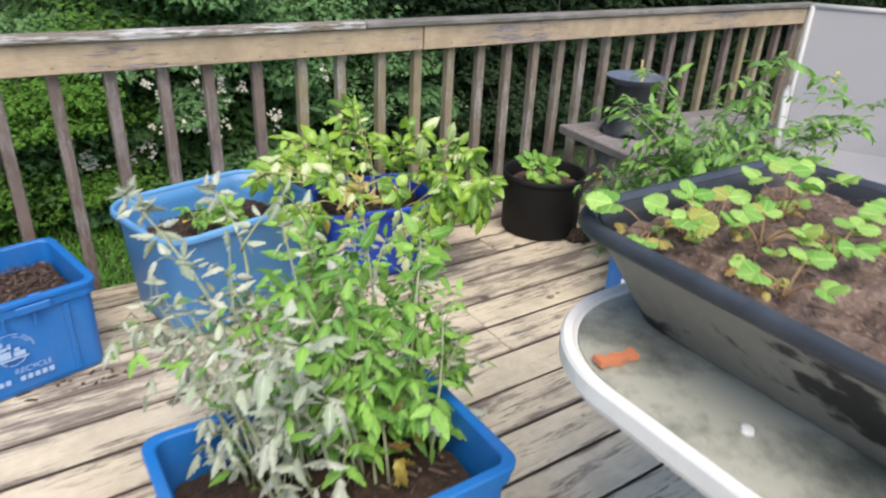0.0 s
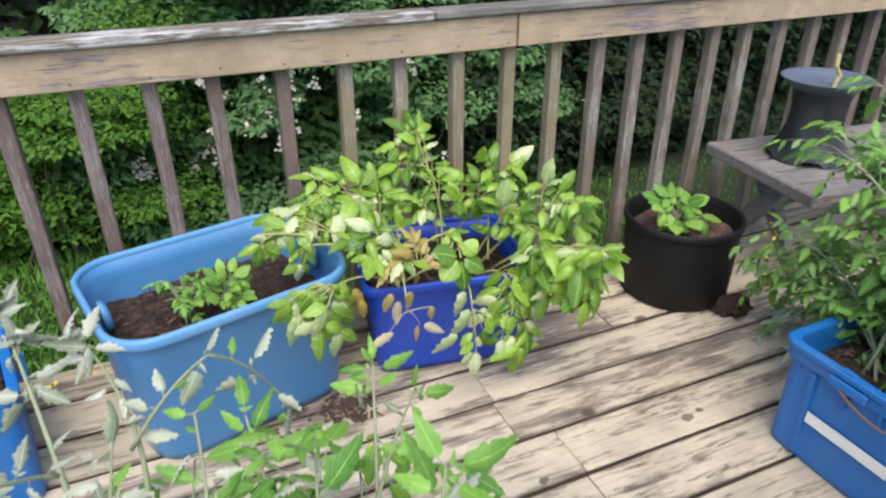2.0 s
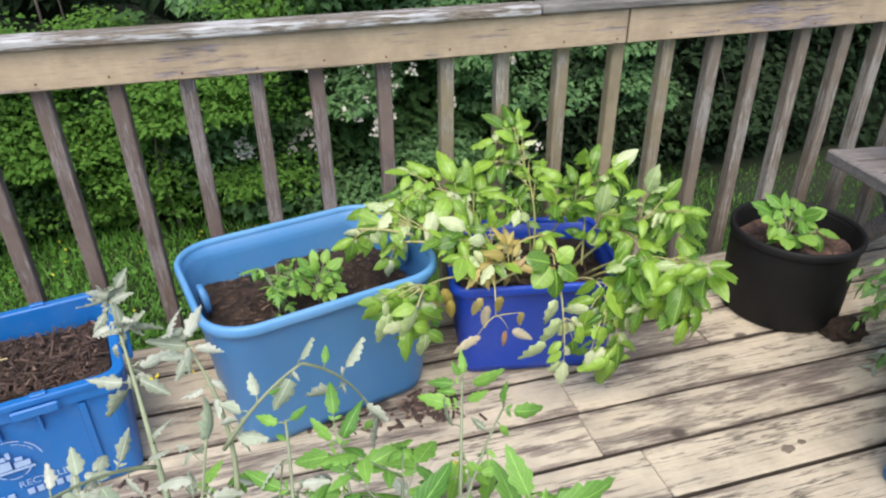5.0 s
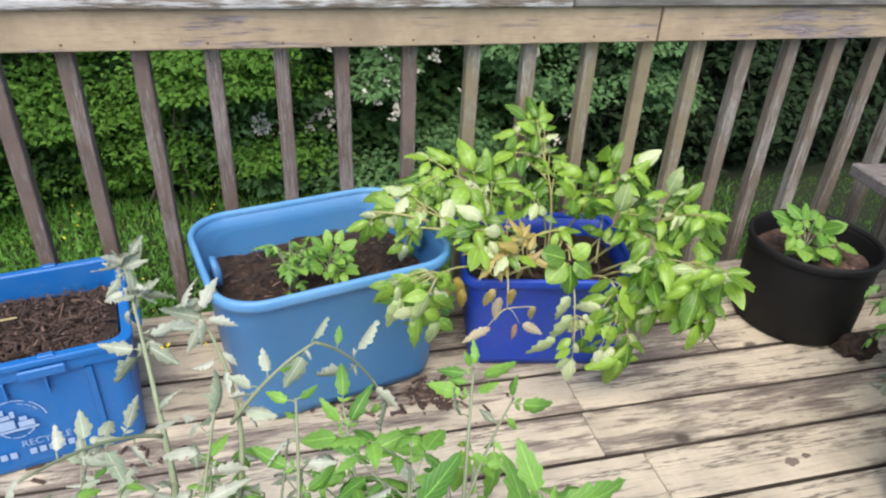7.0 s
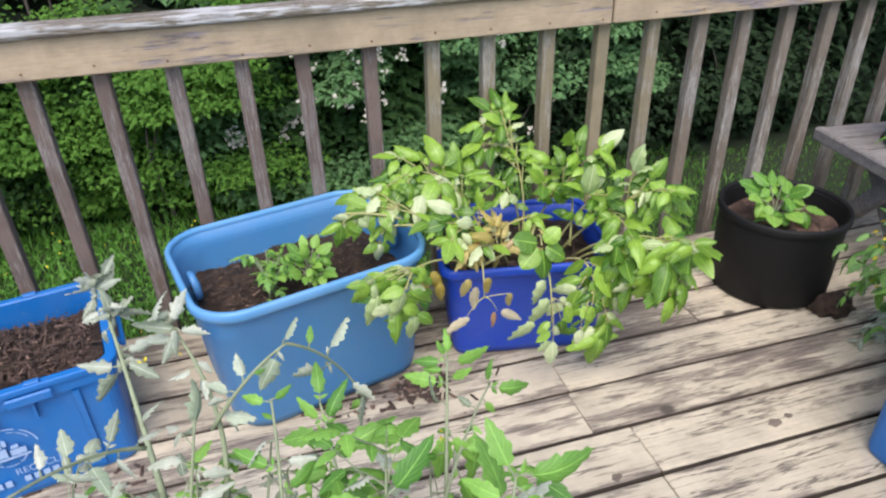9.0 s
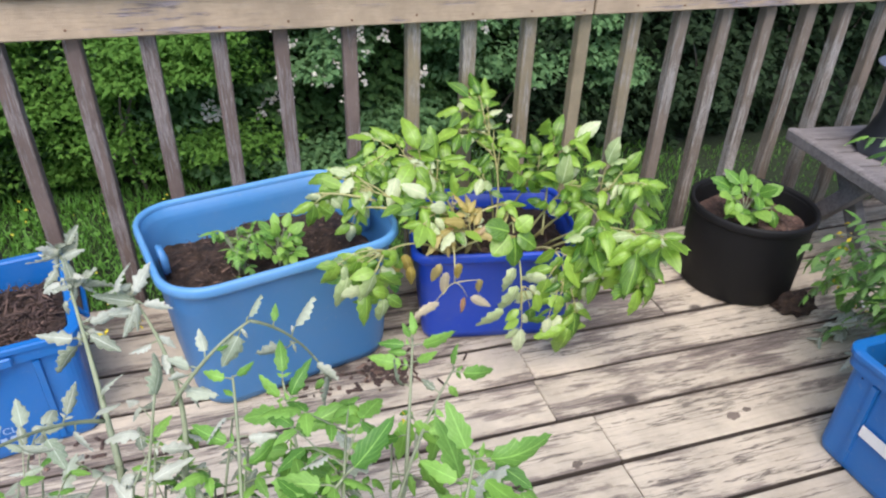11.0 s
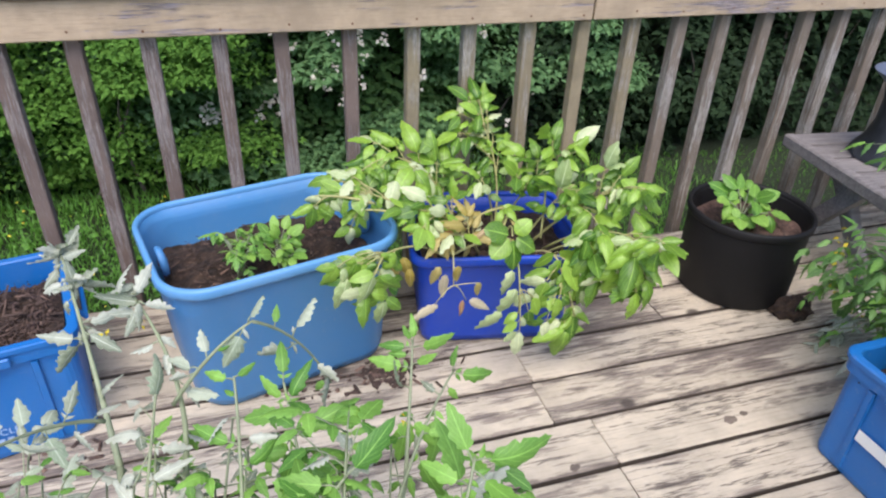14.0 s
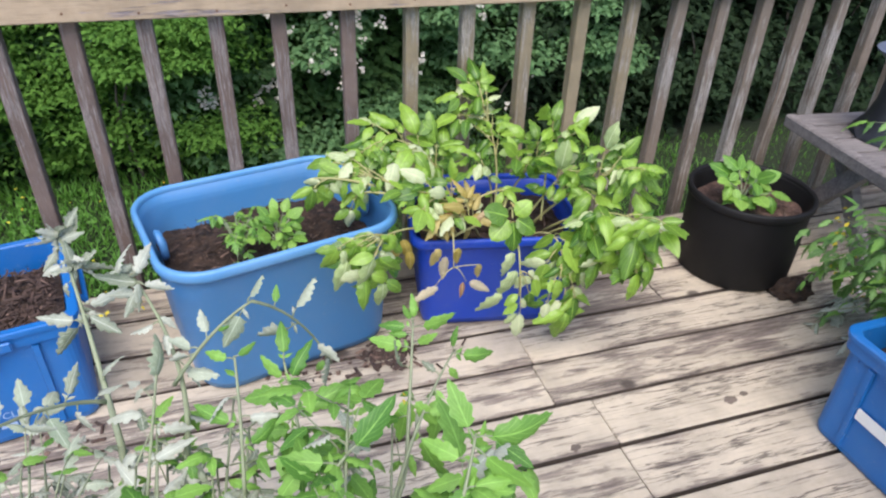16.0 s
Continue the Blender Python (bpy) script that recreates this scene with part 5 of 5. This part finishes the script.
def tomato_front():
    p = Plant("tomato_plant", "bushy tomato plant with curled silvery and green leaves", "plant", (-1.12, -1.60, 0.27), 17, M_STEM)
    rnd = p.rnd
    S, G, W = LEAF_SILVER, LEAF_TOM, LEAF_WHITE
    # each shoot: its line, thickness, and leaves as (how far up, sideways, upwards, length in metres, sort)
    shoots = [
        (((-1.22, -1.12, 0.49), (-1.25, -0.99, 0.57), (-1.31, -0.77, 0.64)), 0.0050,
         ((0.30, 0.2, 0.9, 0.035, S), (0.58, -1, 0.1, 0.062, S), (0.60, -0.5, -0.9, 0.062, S), (0.62, 0.9, -0.35, 0.055, S), (0.66, 1, 0.15, 0.05, S), (0.66, 0.7, -0.8, 0.05, S), (0.78, -0.6, -0.6, 0.035, S),
          (0.86, -1, -0.25, 0.055, S), (0.88, 0.9, -0.4, 0.06, S), (0.92, 0.6, -0.8, 0.05, S), (0.95, -0.5, -0.7, 0.045, S))),
        (((-1.14, -1.16, 0.47), (-1.10, -1.11, 0.60), (-1.165, -1.05, 0.725)), 0.0048,
         ((0.50, 1, 0.05, 0.045, W), (0.55, 0.8, -0.5, 0.04, S), (0.72, 0.2, -1, 0.032, S), (0.75, -0.9, -0.3, 0.034, S), (0.80, 0.7, -0.7, 0.03, S), (0.90, -1, -0.15, 0.045, S), (0.93, -0.5, -0.9, 0.04, S),
          (0.96, 0.9, -0.3, 0.04, S), (0.98, 0.5, -0.9, 0.035, S))),
        # the arching shoot with white leaf backs
        (((-1.135, -1.12, 0.585), (-1.075, -1.13, 0.68), (-1.02, -1.12, 0.703)), 0.0031,
         ((0.45, -0.25, 1, 0.034, W), (0.55, 0.7, 0.2, 0.016, G), (0.35, -1, 0.1, 0.04, W), (0.30, -0.9, -0.4, 0.035, S), (0.95, 0.35, 1, 0.036, W), (0.93, -0.5, -0.95, 0.058, W))),
        (((-1.02, -1.12, 0.703), (-0.955, -1.08, 0.645), (-0.915, -1.04, 0.50)), 0.0024,
         ((0.22, 0.1, 1, 0.026, G), (0.42, 0.3, 1, 0.052, W), (0.50, -0.85, -0.5, 0.058, S), (0.70, 0.75, -0.8, 0.045, S), (0.85, 0.3, -1, 0.05, S), (0.95, -0.6, -0.5, 0.03, G))),
        (((-1.23, -1.09, 0.55), (-1.28, -1.13, 0.61), (-1.33, -1.25, 0.67)), 0.0035,
         ((0.10, 0.5, 0.8, 0.03, S), (0.25, 0.25, -1, 0.035, S), (0.35, 0.3, 0.9, 0.045, S), (0.50, 0.6, -0.8, 0.045, W), (0.62, -0.5, 0.9, 0.04, W), (0.66, 0.7, -0.6, 0.035, S), (0.80, -0.4, 0.9, 0.035, S), (0.95, -0.7, -0.5, 0.04, S))),
        (((-1.06, -1.28, 0.53), (-1.05, -1.20, 0.62), (-1.05, -1.17, 0.66)), 0.0026,
         ((0.95, -0.95, 0.2, 0.034, G), (0.97, 0.8, 0.5, 0.026, G), (0.75, -0.5, 0.4, 0.02, G), (0.40, -0.9, 0.3, 0.05, G), (0.45, 0.9, 0.1, 0.04, S), (0.25, 0.8, 0.5, 0.045, G), (0.60, -0.8, -0.2, 0.035, S))),
        (((-0.98, -1.27, 0.48), (-0.985, -1.18, 0.57), (-0.99, -1.13, 0.60)), 0.003,
         ((0.99, -0.1, 1, 0.046, G), (0.75, 0.35, 0.95, 0.05, G), (0.78, -0.7, 0.5, 0.042, G), (0.70, -1, -0.25, 0.06, G), (0.50, 0.9, 0.7, 0.07, G), (0.50, -0.6, -0.6, 0.05, G), (0.35, 0.7, -0.6, 0.06, G), (0.40, -1, 0.1, 0.045, G), (0.25, 0.2, -1, 0.06, G), (0.30, 1, 0.1, 0.05, G))),
        (((-0.84, -1.22, 0.44), (-0.80, -1.10, 0.53), (-0.79, -1.07, 0.58)), 0.0034,
         ((0.99, 0.1, 1, 0.034, G), (0.99, -0.5, 0.8, 0.026, G), (0.93, -1, 0.15, 0.042, G), (0.93, 1, 0.2, 0.055, G), (0.85, -0.9, 0.05, 0.03, G), (0.72, -1, 0.2, 0.055, G), (0.75, 0.8, 0.4, 0.036, G), (0.55, -0.7, 0.4, 0.04, S), (0.42, -0.15, -1, 0.075, G), (0.38, 0.6, -0.7, 0.05, G), (0.25, -0.9, -0.2, 0.05, G))),
        (((-0.86, -1.25, 0.44), (-0.80, -1.16, 0.50), (-0.715, -1.06, 0.50)), 0.003,
         ((0.95, 1, -0.05, 0.06, G), (0.97, -0.1, 1, 0.034, G), (0.85, 0.5, -0.6, 0.03, G), (0.75, -0.7, 0.5, 0.035, S), (0.66, 0.15, -1, 0.075, G), (0.55, -0.6, -0.7, 0.045, S), (0.45, 0.9, 0.2, 0.035, G), (0.35, 0.4, -0.9, 0.07, G))),
        (((-0.86, -1.45, 0.52), (-0.81, -1.39, 0.62), (-0.795, -1.36, 0.645)), 0.003,
         ((0.95, 1, 0.15, 0.075, G), (0.90, -0.4, 0.85, 0.06, G), (0.85, 0.8, -0.6, 0.065, G), (0.70, -0.8, 0.3, 0.05, G), (0.80, -0.1, -1, 0.055, G), (0.50, 0.7, 0.3, 0.045, G))),
        (((-1.02, -1.35, 0.48), (-0.97, -1.34, 0.60), (-0.94, -1.33, 0.62)), 0.003,
         ((0.98, 0.7, 0.8, 0.07, G), (0.85, -1, 0.05, 0.06, G), (0.70, 0.5, -0.8, 0.05, G), (0.60, -0.8, 0.5, 0.05, G))),
        (((-1.19, -1.22, 0.46), (-1.17, -1.14, 0.54), (-1.155, -1.11, 0.60)), 0.0026,
         ((0.85, 0.05, 1, 0.06, W), (0.60, -0.8, 0.3, 0.05, S), (0.55, 0.9, -0.1, 0.045, S), (0.35, -1, -0.2, 0.06, S), (0.30, 0.7, 0.5, 0.05, S), (0.10, -0.7, 0.5, 0.06, S))),
    ]
    for (a, b, c), r, leaves in shoots:
        pts = bezier(a, b, c, 14)
        if a[2] < 0.58 and a[0] > -1.225:
            root = Vector((-1.12 + 0.5 * (a[0] + 1.05), -1.50 + rnd.uniform(-0.06, 0.06), 0.27))
            p.stem(bezier(root, root * 0.4 + pts[0] * 0.6 - (pts[3] - pts[0]) * 0.6, pts[0], 8), r * 1.15, r)
        p.stem(pts, r, 0.0016)
        for f, sx, sz, ln, kind in leaves:
            k = min(12, int(f * 13))
            q = pts[k].lerp(pts[k + 1], f * 13 - k)
            d = RIGHT * sx + RISE * sz + FACE * rnd.uniform(-0.25, 0.35)
            foot = q + d.normalized() * min(0.02, 0.3 * ln)
            tube(p.stalks, [q - p.base, (q + foot) / 2 - p.base + Vector((0, 0, 0.002)), foot - p.base], [0.0013, 0.0011, 0.0009], 5)
            p.leaf(rnd.choice(kind), foot, d, FACE + p.jitter(0.6 if kind is G else 1.1), ln / 0.064)
            for s in (-1, 1):
                if ln > 0.04 and rnd.random() < 0.6:
                    e = d.normalized() * 0.5 + FACE.cross(d).normalized() * s * 0.8 + p.jitter(0.2)
                    p.leaf(rnd.choice(S if kind is W else kind), q + d.normalized() * 0.007, e, FACE + p.jitter(0.6), 0.26 * ln / 0.064)
    # curled tops of the two tall silvery shoots, and their small yellow flowers
    for tip, n in (((-1.31, -0.77, 0.64), 13), ((-1.29, -0.84, 0.62), 6), ((-1.165, -1.05, 0.725), 6)):
        for _ in range(n):
            p.leaf(rnd.choice(S), Vector(tip) + p.jitter(0.012), p.jitter(1) + Vector((0, 0, 0.25)), p.jitter(1), rnd.uniform(0.45, 0.8))
    for c in ((-1.155, -1.07, 0.69), (-1.22, -1.0, 0.63), (-0.825, -1.15, 0.50)):
        for _ in range(4):
            p.leaf(PETAL_YELLOW, Vector(c) + p.jitter(0.005), p.jitter(1) + Vector((0, 0, -0.4)), p.jitter(1), 0.38)
    # the bush above the box
    tufts = ((-1.33, 6, 0.07), (-1.22, 5, 0.06), (-1.13, 5, 0.05), (-1.02, 3, 0.05), (-0.90, 2, 0.05), (-0.80, 2, 0.04))
    lean = [(c + rnd.uniform(-w, w), rnd.uniform(-1.20, -1.05) - (0.06 if c > -1.0 else 0.0)) for c, n, w in tufts for _ in range(n)]
    for i in range(21 + len(lean)):
        x, y = (rnd.uniform(-1.34, -0.76), rnd.uniform(-1.66, -1.28)) if i < 21 else lean[i - 21]
        silver = x + rnd.uniform(-0.18, 0.18) < -1.17
        tip = Vector((x, y, rnd.uniform(0.44, 0.68) if i < 21 else rnd.uniform(0.40, 0.53) - 0.3 * max(0, x + 1.05)))
        a = Vector((-1.12 + 0.55 * (x + 1.12) + rnd.uniform(-0.05, 0.05), -1.55 + rnd.uniform(-0.1, 0.08), 0.27))
        pts = bezier(a, a * 0.5 + tip * 0.5 + Vector((0, -0.04, 0.10)), tip, 10)
        p.stem(pts, 0.0036, 0.0015)
        meshes = (S * 2 + W + G[:2]) if silver else (G * 3 + S[:2])
        for k in range(1, 10):
            d = (pts[min(k + 1, 9)] - pts[k - 1]).normalized()
            for _ in range(1 if k < 4 or i >= 21 else 2):
                p.compound(pts[k], d * 0.5 + p.jitter(0.9), rnd.uniform(0.055, 0.095), meshes, rnd.choice((1, 2, 2)), rnd.uniform(0.0, 0.6), rnd.uniform(0.5, 0.8) + (0.5 * rnd.random() ** 2 if i < 21 else 0.0), r=0.0014)
    # withered yellow leaves low in the middle of the bush
    for _ in range(12):
        q = Vector((rnd.uniform(-1.05, -0.93), rnd.uniform(-1.68, -1.56), rnd.uniform(0.30, 0.42)))
        p.leaf(rnd.choice(LEAF_YELLOW), q, p.jitter(0.5) + Vector((0, 0, -1)), p.jitter(1) + Vector((0, -1, 0)), rnd.uniform(0.8, 1.2))
    return p.done(295)


def tomato_right():
    p = Plant("tomato_plant", "tall feathery green tomato plants with small yellow flowers", "plant", (0.44, -1.26, 0.23), 27, M_STEM)
    rnd = p.rnd
    for i in range(42):
        x, y = rnd.uniform(0.34, 1.05), rnd.uniform(-1.45, -0.80)
        tip = Vector((x, y, rnd.uniform(0.38, 0.80) + 0.25 * rnd.random() ** 5))
        if i < 9:
            tip = Vector((rnd.uniform(0.58, 0.82), rnd.uniform(-0.82, -0.60), rnd.uniform(0.05, 0.40)))
        a = Vector((0.44 + rnd.uniform(-0.14, 0.14), -1.26 + rnd.uniform(-0.18, 0.18), 0.23))
        pts = bezier(a, a * 0.6 + tip * 0.4 + Vector((0, 0, 0.2)), tip, 12)
        p.stem(pts, 0.0038, 0.0013)
        for k in range(2, 12):
            d = (pts[min(k + 1, 11)] - pts[k - 1]).normalized()
            for _ in range(2):
                p.compound(pts[k], d * 0.5 + p.jitter(0.9), rnd.uniform(0.06, 0.12), LEAF_TOMD + LEAF_TOM[:2], 3, rnd.uniform(0.1, 0.6), rnd.uniform(0.6, 1.15), r=0.0012)
        if i % 6 == 0:
            for _ in range(4):
                p.leaf(PETAL_YELLOW, tip + p.jitter(0.03), p.jitter(1), p.jitter(1), rnd.uniform(0.7, 1.1))
    for end, silver in (((0.42, -0.76, 0.41), 0), ((0.46, -0.75, 0.34), 0), ((0.54, -0.72, 0.06), 1), ((0.60, -0.71, 0.07), 1), ((0.66, -0.70, 0.10), 0)):
        end = Vector(end)
        a = Vector((0.46, -1.10, 0.23))
        pts = bezier(a, (a + end) / 2 + Vector((0.06, 0, 0.12)), end, 10)
        p.stem(pts, 0.004, 0.0014)
        for k in range(5, 10):
            p.compound(pts[k], pts[k] - pts[k - 1] + p.jitter(0.05), rnd.uniform(0.06, 0.10), LEAF_SILVER if silver else LEAF_TOMD, 2, 0.5, rnd.uniform(0.7, 1.1), r=0.0012)
        if not silver:
            for _ in range(5):
                p.leaf(PETAL_YELLOW, end + p.jitter(0.025), p.jitter(1), p.jitter(1), rnd.uniform(0.6, 0.9))
    rnd.shuffle(p.leaves)
    return p.done(295)


def sprig(name, label, base, height, spread, meshes, n, seed, stem_mat=None, scale=0.8):
    p = Plant(name, label, "plant", base, seed, stem_mat or M_STEM)
    rnd = p.rnd
    b = Vector(base)
    for i in range(n):
        a = 6.283 * i / n + rnd.uniform(-0.4, 0.4)
        tip = b + Vector((math.cos(a) * spread * rnd.uniform(0.2, 1), math.sin(a) * spread * rnd.uniform(0.2, 1), height * rnd.uniform(0.5, 1)))
        pts = bezier(b + p.jitter(0.008), b * 0.6 + tip * 0.4 + Vector((0, 0, height * 0.3)), tip, 6)
        p.stem(pts, 0.003, 0.0015)
        for k in (2, 3, 4, 5):
            p.compound(pts[k], pts[k] - pts[k - 1] + p.jitter(0.03), 0.05 * scale + 0.01, meshes, 2, 0.4, scale * rnd.uniform(0.6, 1.0), r=0.0012)
    return p.done(290)


def strawberry_leaf(p, base, tip, turn, s, meshes):
    """Three round leaflets at the end of a reddish stalk."""
    tip = Vector(tip)
    p.stem(bezier(base, Vector(base) * 0.6 + tip * 0.4 + Vector((0, 0, 0.03)), tip, 6), 0.0017, 0.0012, 5)
    d = Vector((math.cos(turn), math.sin(turn), p.rnd.uniform(-0.05, 0.5)))
    side = d.cross(Vector((0, 0, 1)))
    for m in (d, d * 0.25 + side, d * 0.25 - side):
        p.leaf(p.rnd.choice(meshes), tip, m + p.jitter(0.12) + Vector((0, 0, 0.15)), Vector((-0.35, -0.35, 1)) + p.jitter(0.4), s * p.rnd.uniform(0.85, 1.05))


def strawberries():
    rnd = random.Random(33)
    top = TOP + 0.145
    # crowns, with the height and size of their leaves
    crowns = [(-0.765, -1.955, 0.075, 1.0), (-0.715, -1.975, 0.075, 1.0), (-0.655, -1.985, 0.065, 0.95), (-0.645, -2.055, 0.055, 0.8), (-0.525, -2.01, 0.085, 1.0), (-0.455, -1.99, 0.08, 1.0), (-0.60, -2.14, 0.06, 0.9),
              (-0.75, -2.16, 0.045, 0.85), (-0.47, -2.16, 0.07, 0.95), (-0.55, -2.30, 0.06, 0.9), (-0.42, -2.32, 0.07, 0.9), (-0.68, -2.40, 0.05, 0.85), (-0.50, -2.48, 0.06, 0.9), (-0.40, -2.56, 0.06, 0.9), (-0.60, -2.64, 0.05, 0.85)]
    for n, (x, y, h, s) in enumerate(crowns):
        b = Vector((x, y, top))
        p = Plant("strawberry_plant", "young strawberry plant with three-part light green leaves", "plant", b, 100 + n, M_STEMR)
        tagged(p.ob, group="strawberries in the tub")
        for k in range(3 if n else 2):
            a = 2.4 + 2.2 * k + rnd.uniform(-0.5, 0.5)
            tip = b + Vector((math.cos(a) * rnd.uniform(0.02, 0.06), math.sin(a) * rnd.uniform(0.02, 0.06), h * rnd.uniform(0.7, 1.0)))
            if n == 0 and k == 0:
                tip, a = Vector((-0.812, -1.912, 0.928)), 2.5
            strawberry_leaf(p, b, tip, a, s * (0.85 if n == 0 else 0.66), LEAF_STRAW)
        for k in range(4):
            a = rnd.uniform(0, 6.283)
            tip = b + Vector((math.cos(a) * rnd.uniform(0.02, 0.07), math.sin(a) * rnd.uniform(0.02, 0.07), rnd.uniform(0.006, 0.025)))
            strawberry_leaf(p, b, tip, a, 0.36, LEAF_STRAW if k % 2 else LEAF_STRAWOLD)
        p.done()


def pot_potato(name, label, base, ends, seed, s):
    p = Plant(name, label, "plant", base, seed, M_STEM)
    b = Vector(base)
    for x, y, z in ends:
        e = b + Vector((x, y, z))
        mid = b + Vector((0.25 * x, 0.25 * y, 0.55 * z))
        p.stem(bezier(b + p.jitter(0.006), b + Vector((0, 0, 0.2 * z)), mid, 5), 0.0032, 0.0022)
        potato_leaf(p, mid, e, s, LEAF_POTFRESH)
    return p.done(290)


potato_plant()
tomato_front()
tomato_right()
pot_potato("potato_seedling", "young bright green potato shoot in the tote", (-0.945, -0.335, 0.28), ((-0.05, 0.0, 0.085), (0.0, 0.02, 0.12), (0.05, 0.0, 0.10), (0.02, -0.04, 0.085), (-0.03, -0.04, 0.06), (0.05, -0.04, 0.05), (0.03, 0.03, 0.11), (-0.03, 0.03, 0.10), (0.0, -0.02, 0.105), (0.055, 0.02, 0.075)), 51, 0.62)
sprig("potato_seedling", "small feathery green shoot in the tote", (-1.04, -0.36, 0.28), 0.125, 0.05, LEAF_POTFRESH + LEAF_TOM, 8, 52, scale=0.50)
pot_potato("potato_seedling", "young green potato plant in the black pot", (0.485, -0.345, 0.215), ((-0.095, -0.02, 0.105), (-0.03, 0.03, 0.135), (0.07, 0.0, 0.095), (0.02, -0.04, 0.12), (-0.07, -0.07, 0.06), (0.085, -0.055, 0.06), (-0.01, -0.08, 0.07), (-0.055, 0.045, 0.11), (0.045, 0.04, 0.12)), 53, 0.98)
strawberries()
sprig("seedling", "small dark green seedling in the bark mulch", (-1.77, -0.44, 0.235), 0.085, 0.05, LEAF_TOMD + LEAF_TOM[:1], 4, 54, scale=0.7)
stick = thing("wood_splinter", "pale splinter of wood lying on bark mulch", "wood splinter", pose(-1.735, -0.33, 0.246, 0, 3, 22))
part("sliver", tube(bmesh.new(), [(-0.05, 0, 0), (-0.01, 0.003, 0.002), (0.05, 0, 0)], [0.003, 0.004, 0.002], 5), M_STEMT, stick)

# blossom on the bramble
rnd = random.Random(61)
heads = ((-1.12, -0.13), (-1.09, -0.16), (-0.81, -0.13), (-0.78, -0.10), (-0.54, 0.11), (-0.44, 0.01), (-0.28, 0.30), (0.41, 0.35), (-0.70, 0.16), (-0.26, 0.26), (-0.55, 0.36), (0.60, -0.13), (-0.05, 0.05), (-0.35, 0.50), (-0.80, 0.45))
centres = []
for x, z in heads:
    y = min([c.y - r for c, r in clumps if abs(c.x - x) < 0.22 and abs(c.z - z) < 0.18], default=1.7) - 0.02
    centres += [Vector((x + rnd.gauss(0, 0.07), y + rnd.uniform(0, 0.06), z + rnd.gauss(0, 0.05))) for _ in range(rnd.randint(2, 5))]
scatter("blossom", bramble, M_PETAL, 420, 62, lambda r: (r.choice(centres) + Vector((r.gauss(0, 0.014), r.gauss(0, 0.012), r.gauss(0, 0.014))), Vector((r.uniform(-1, 1), r.uniform(-1, 0), r.uniform(-1, 1))), Vector((r.uniform(-0.5, 0.5), -1, 0.5))), 0.024, 0.022, "clusters of small white blossom")

# ---------------------------------------------------------------- crumbs on the deck
clod = thing("soil_clod", "dark clod of spilled soil on the deck", "soil", pose(0.585, -0.555, 0.0))
bm = bmesh.new()
bmesh.ops.create_icosphere(bm, subdivisions=4, radius=1)
for vv in bm.verts:
    k = 1 + 0.35 * noise.fractal(vv.co * 2.2, 0.8, 2.0, 4)
    vv.co = Vector((vv.co.x * 0.062 * k, vv.co.y * 0.045 * k, max(0.0, vv.co.z * 0.034 * k + 0.016)))
part("lump", bm, M_SOIL, clod, smooth=True)
rnd = random.Random(71)
crumbs = [(-0.80 + rnd.gauss(0, 0.11), -0.51 + rnd.gauss(0, 0.035)) for _ in range(60)] + [(-0.70 + rnd.gauss(0, 0.035), -0.50 + rnd.gauss(0, 0.03)) for _ in range(110)] + [(rnd.uniform(-1.7, -1.3), rnd.uniform(-0.62, -0.55)) for _ in range(18)]
bm = bmesh.new()
for x, y in crumbs:
    ln, w = 0.003 + 0.017 * rnd.random() ** 1.6, rnd.uniform(0.002, 0.006)
    m = pose(x, y, 0.002, 0, 0, rnd.uniform(0, 360))
    vs = [bm.verts.new(m @ Vector(q)) for q in ((-ln, -w, 0), (ln, -w, 0), (ln, w, 0), (-ln, w, 0), (0, 0, w * 1.2))]
    for q in ((0, 1, 4), (1, 2, 4), (2, 3, 4), (3, 0, 4), (3, 2, 1, 0)):
        bm.faces.new([vs[i] for i in q])
spill = thing("bark_crumbs", "dark bark crumbs spilled on the deck", "debris", kind="stuff")
part("crumbs", bm, M_CHIP, spill)

tag = thing("plant_tag", "small white plastic plant tag lying on the deck", "plant tag", pose(0.81, -0.605, 0.004, 4, 8, 35))
part("blade", box_mesh(-0.022, 0.022, -0.008, 0.008, 0.0, 0.0015, 0.0005), M_WHITE, tag)
leaf_l = thing("fallen_leaf", "yellowed fallen leaf on the low table", "leaf", pose(1.10, -0.50, 0.395, 0, 0, 60))
o = new("blade", LEAF_YELLOW[0])
o.parent, o.matrix_basis = leaf_l, pose(0, 0, 0.012, 25, 10, 0)
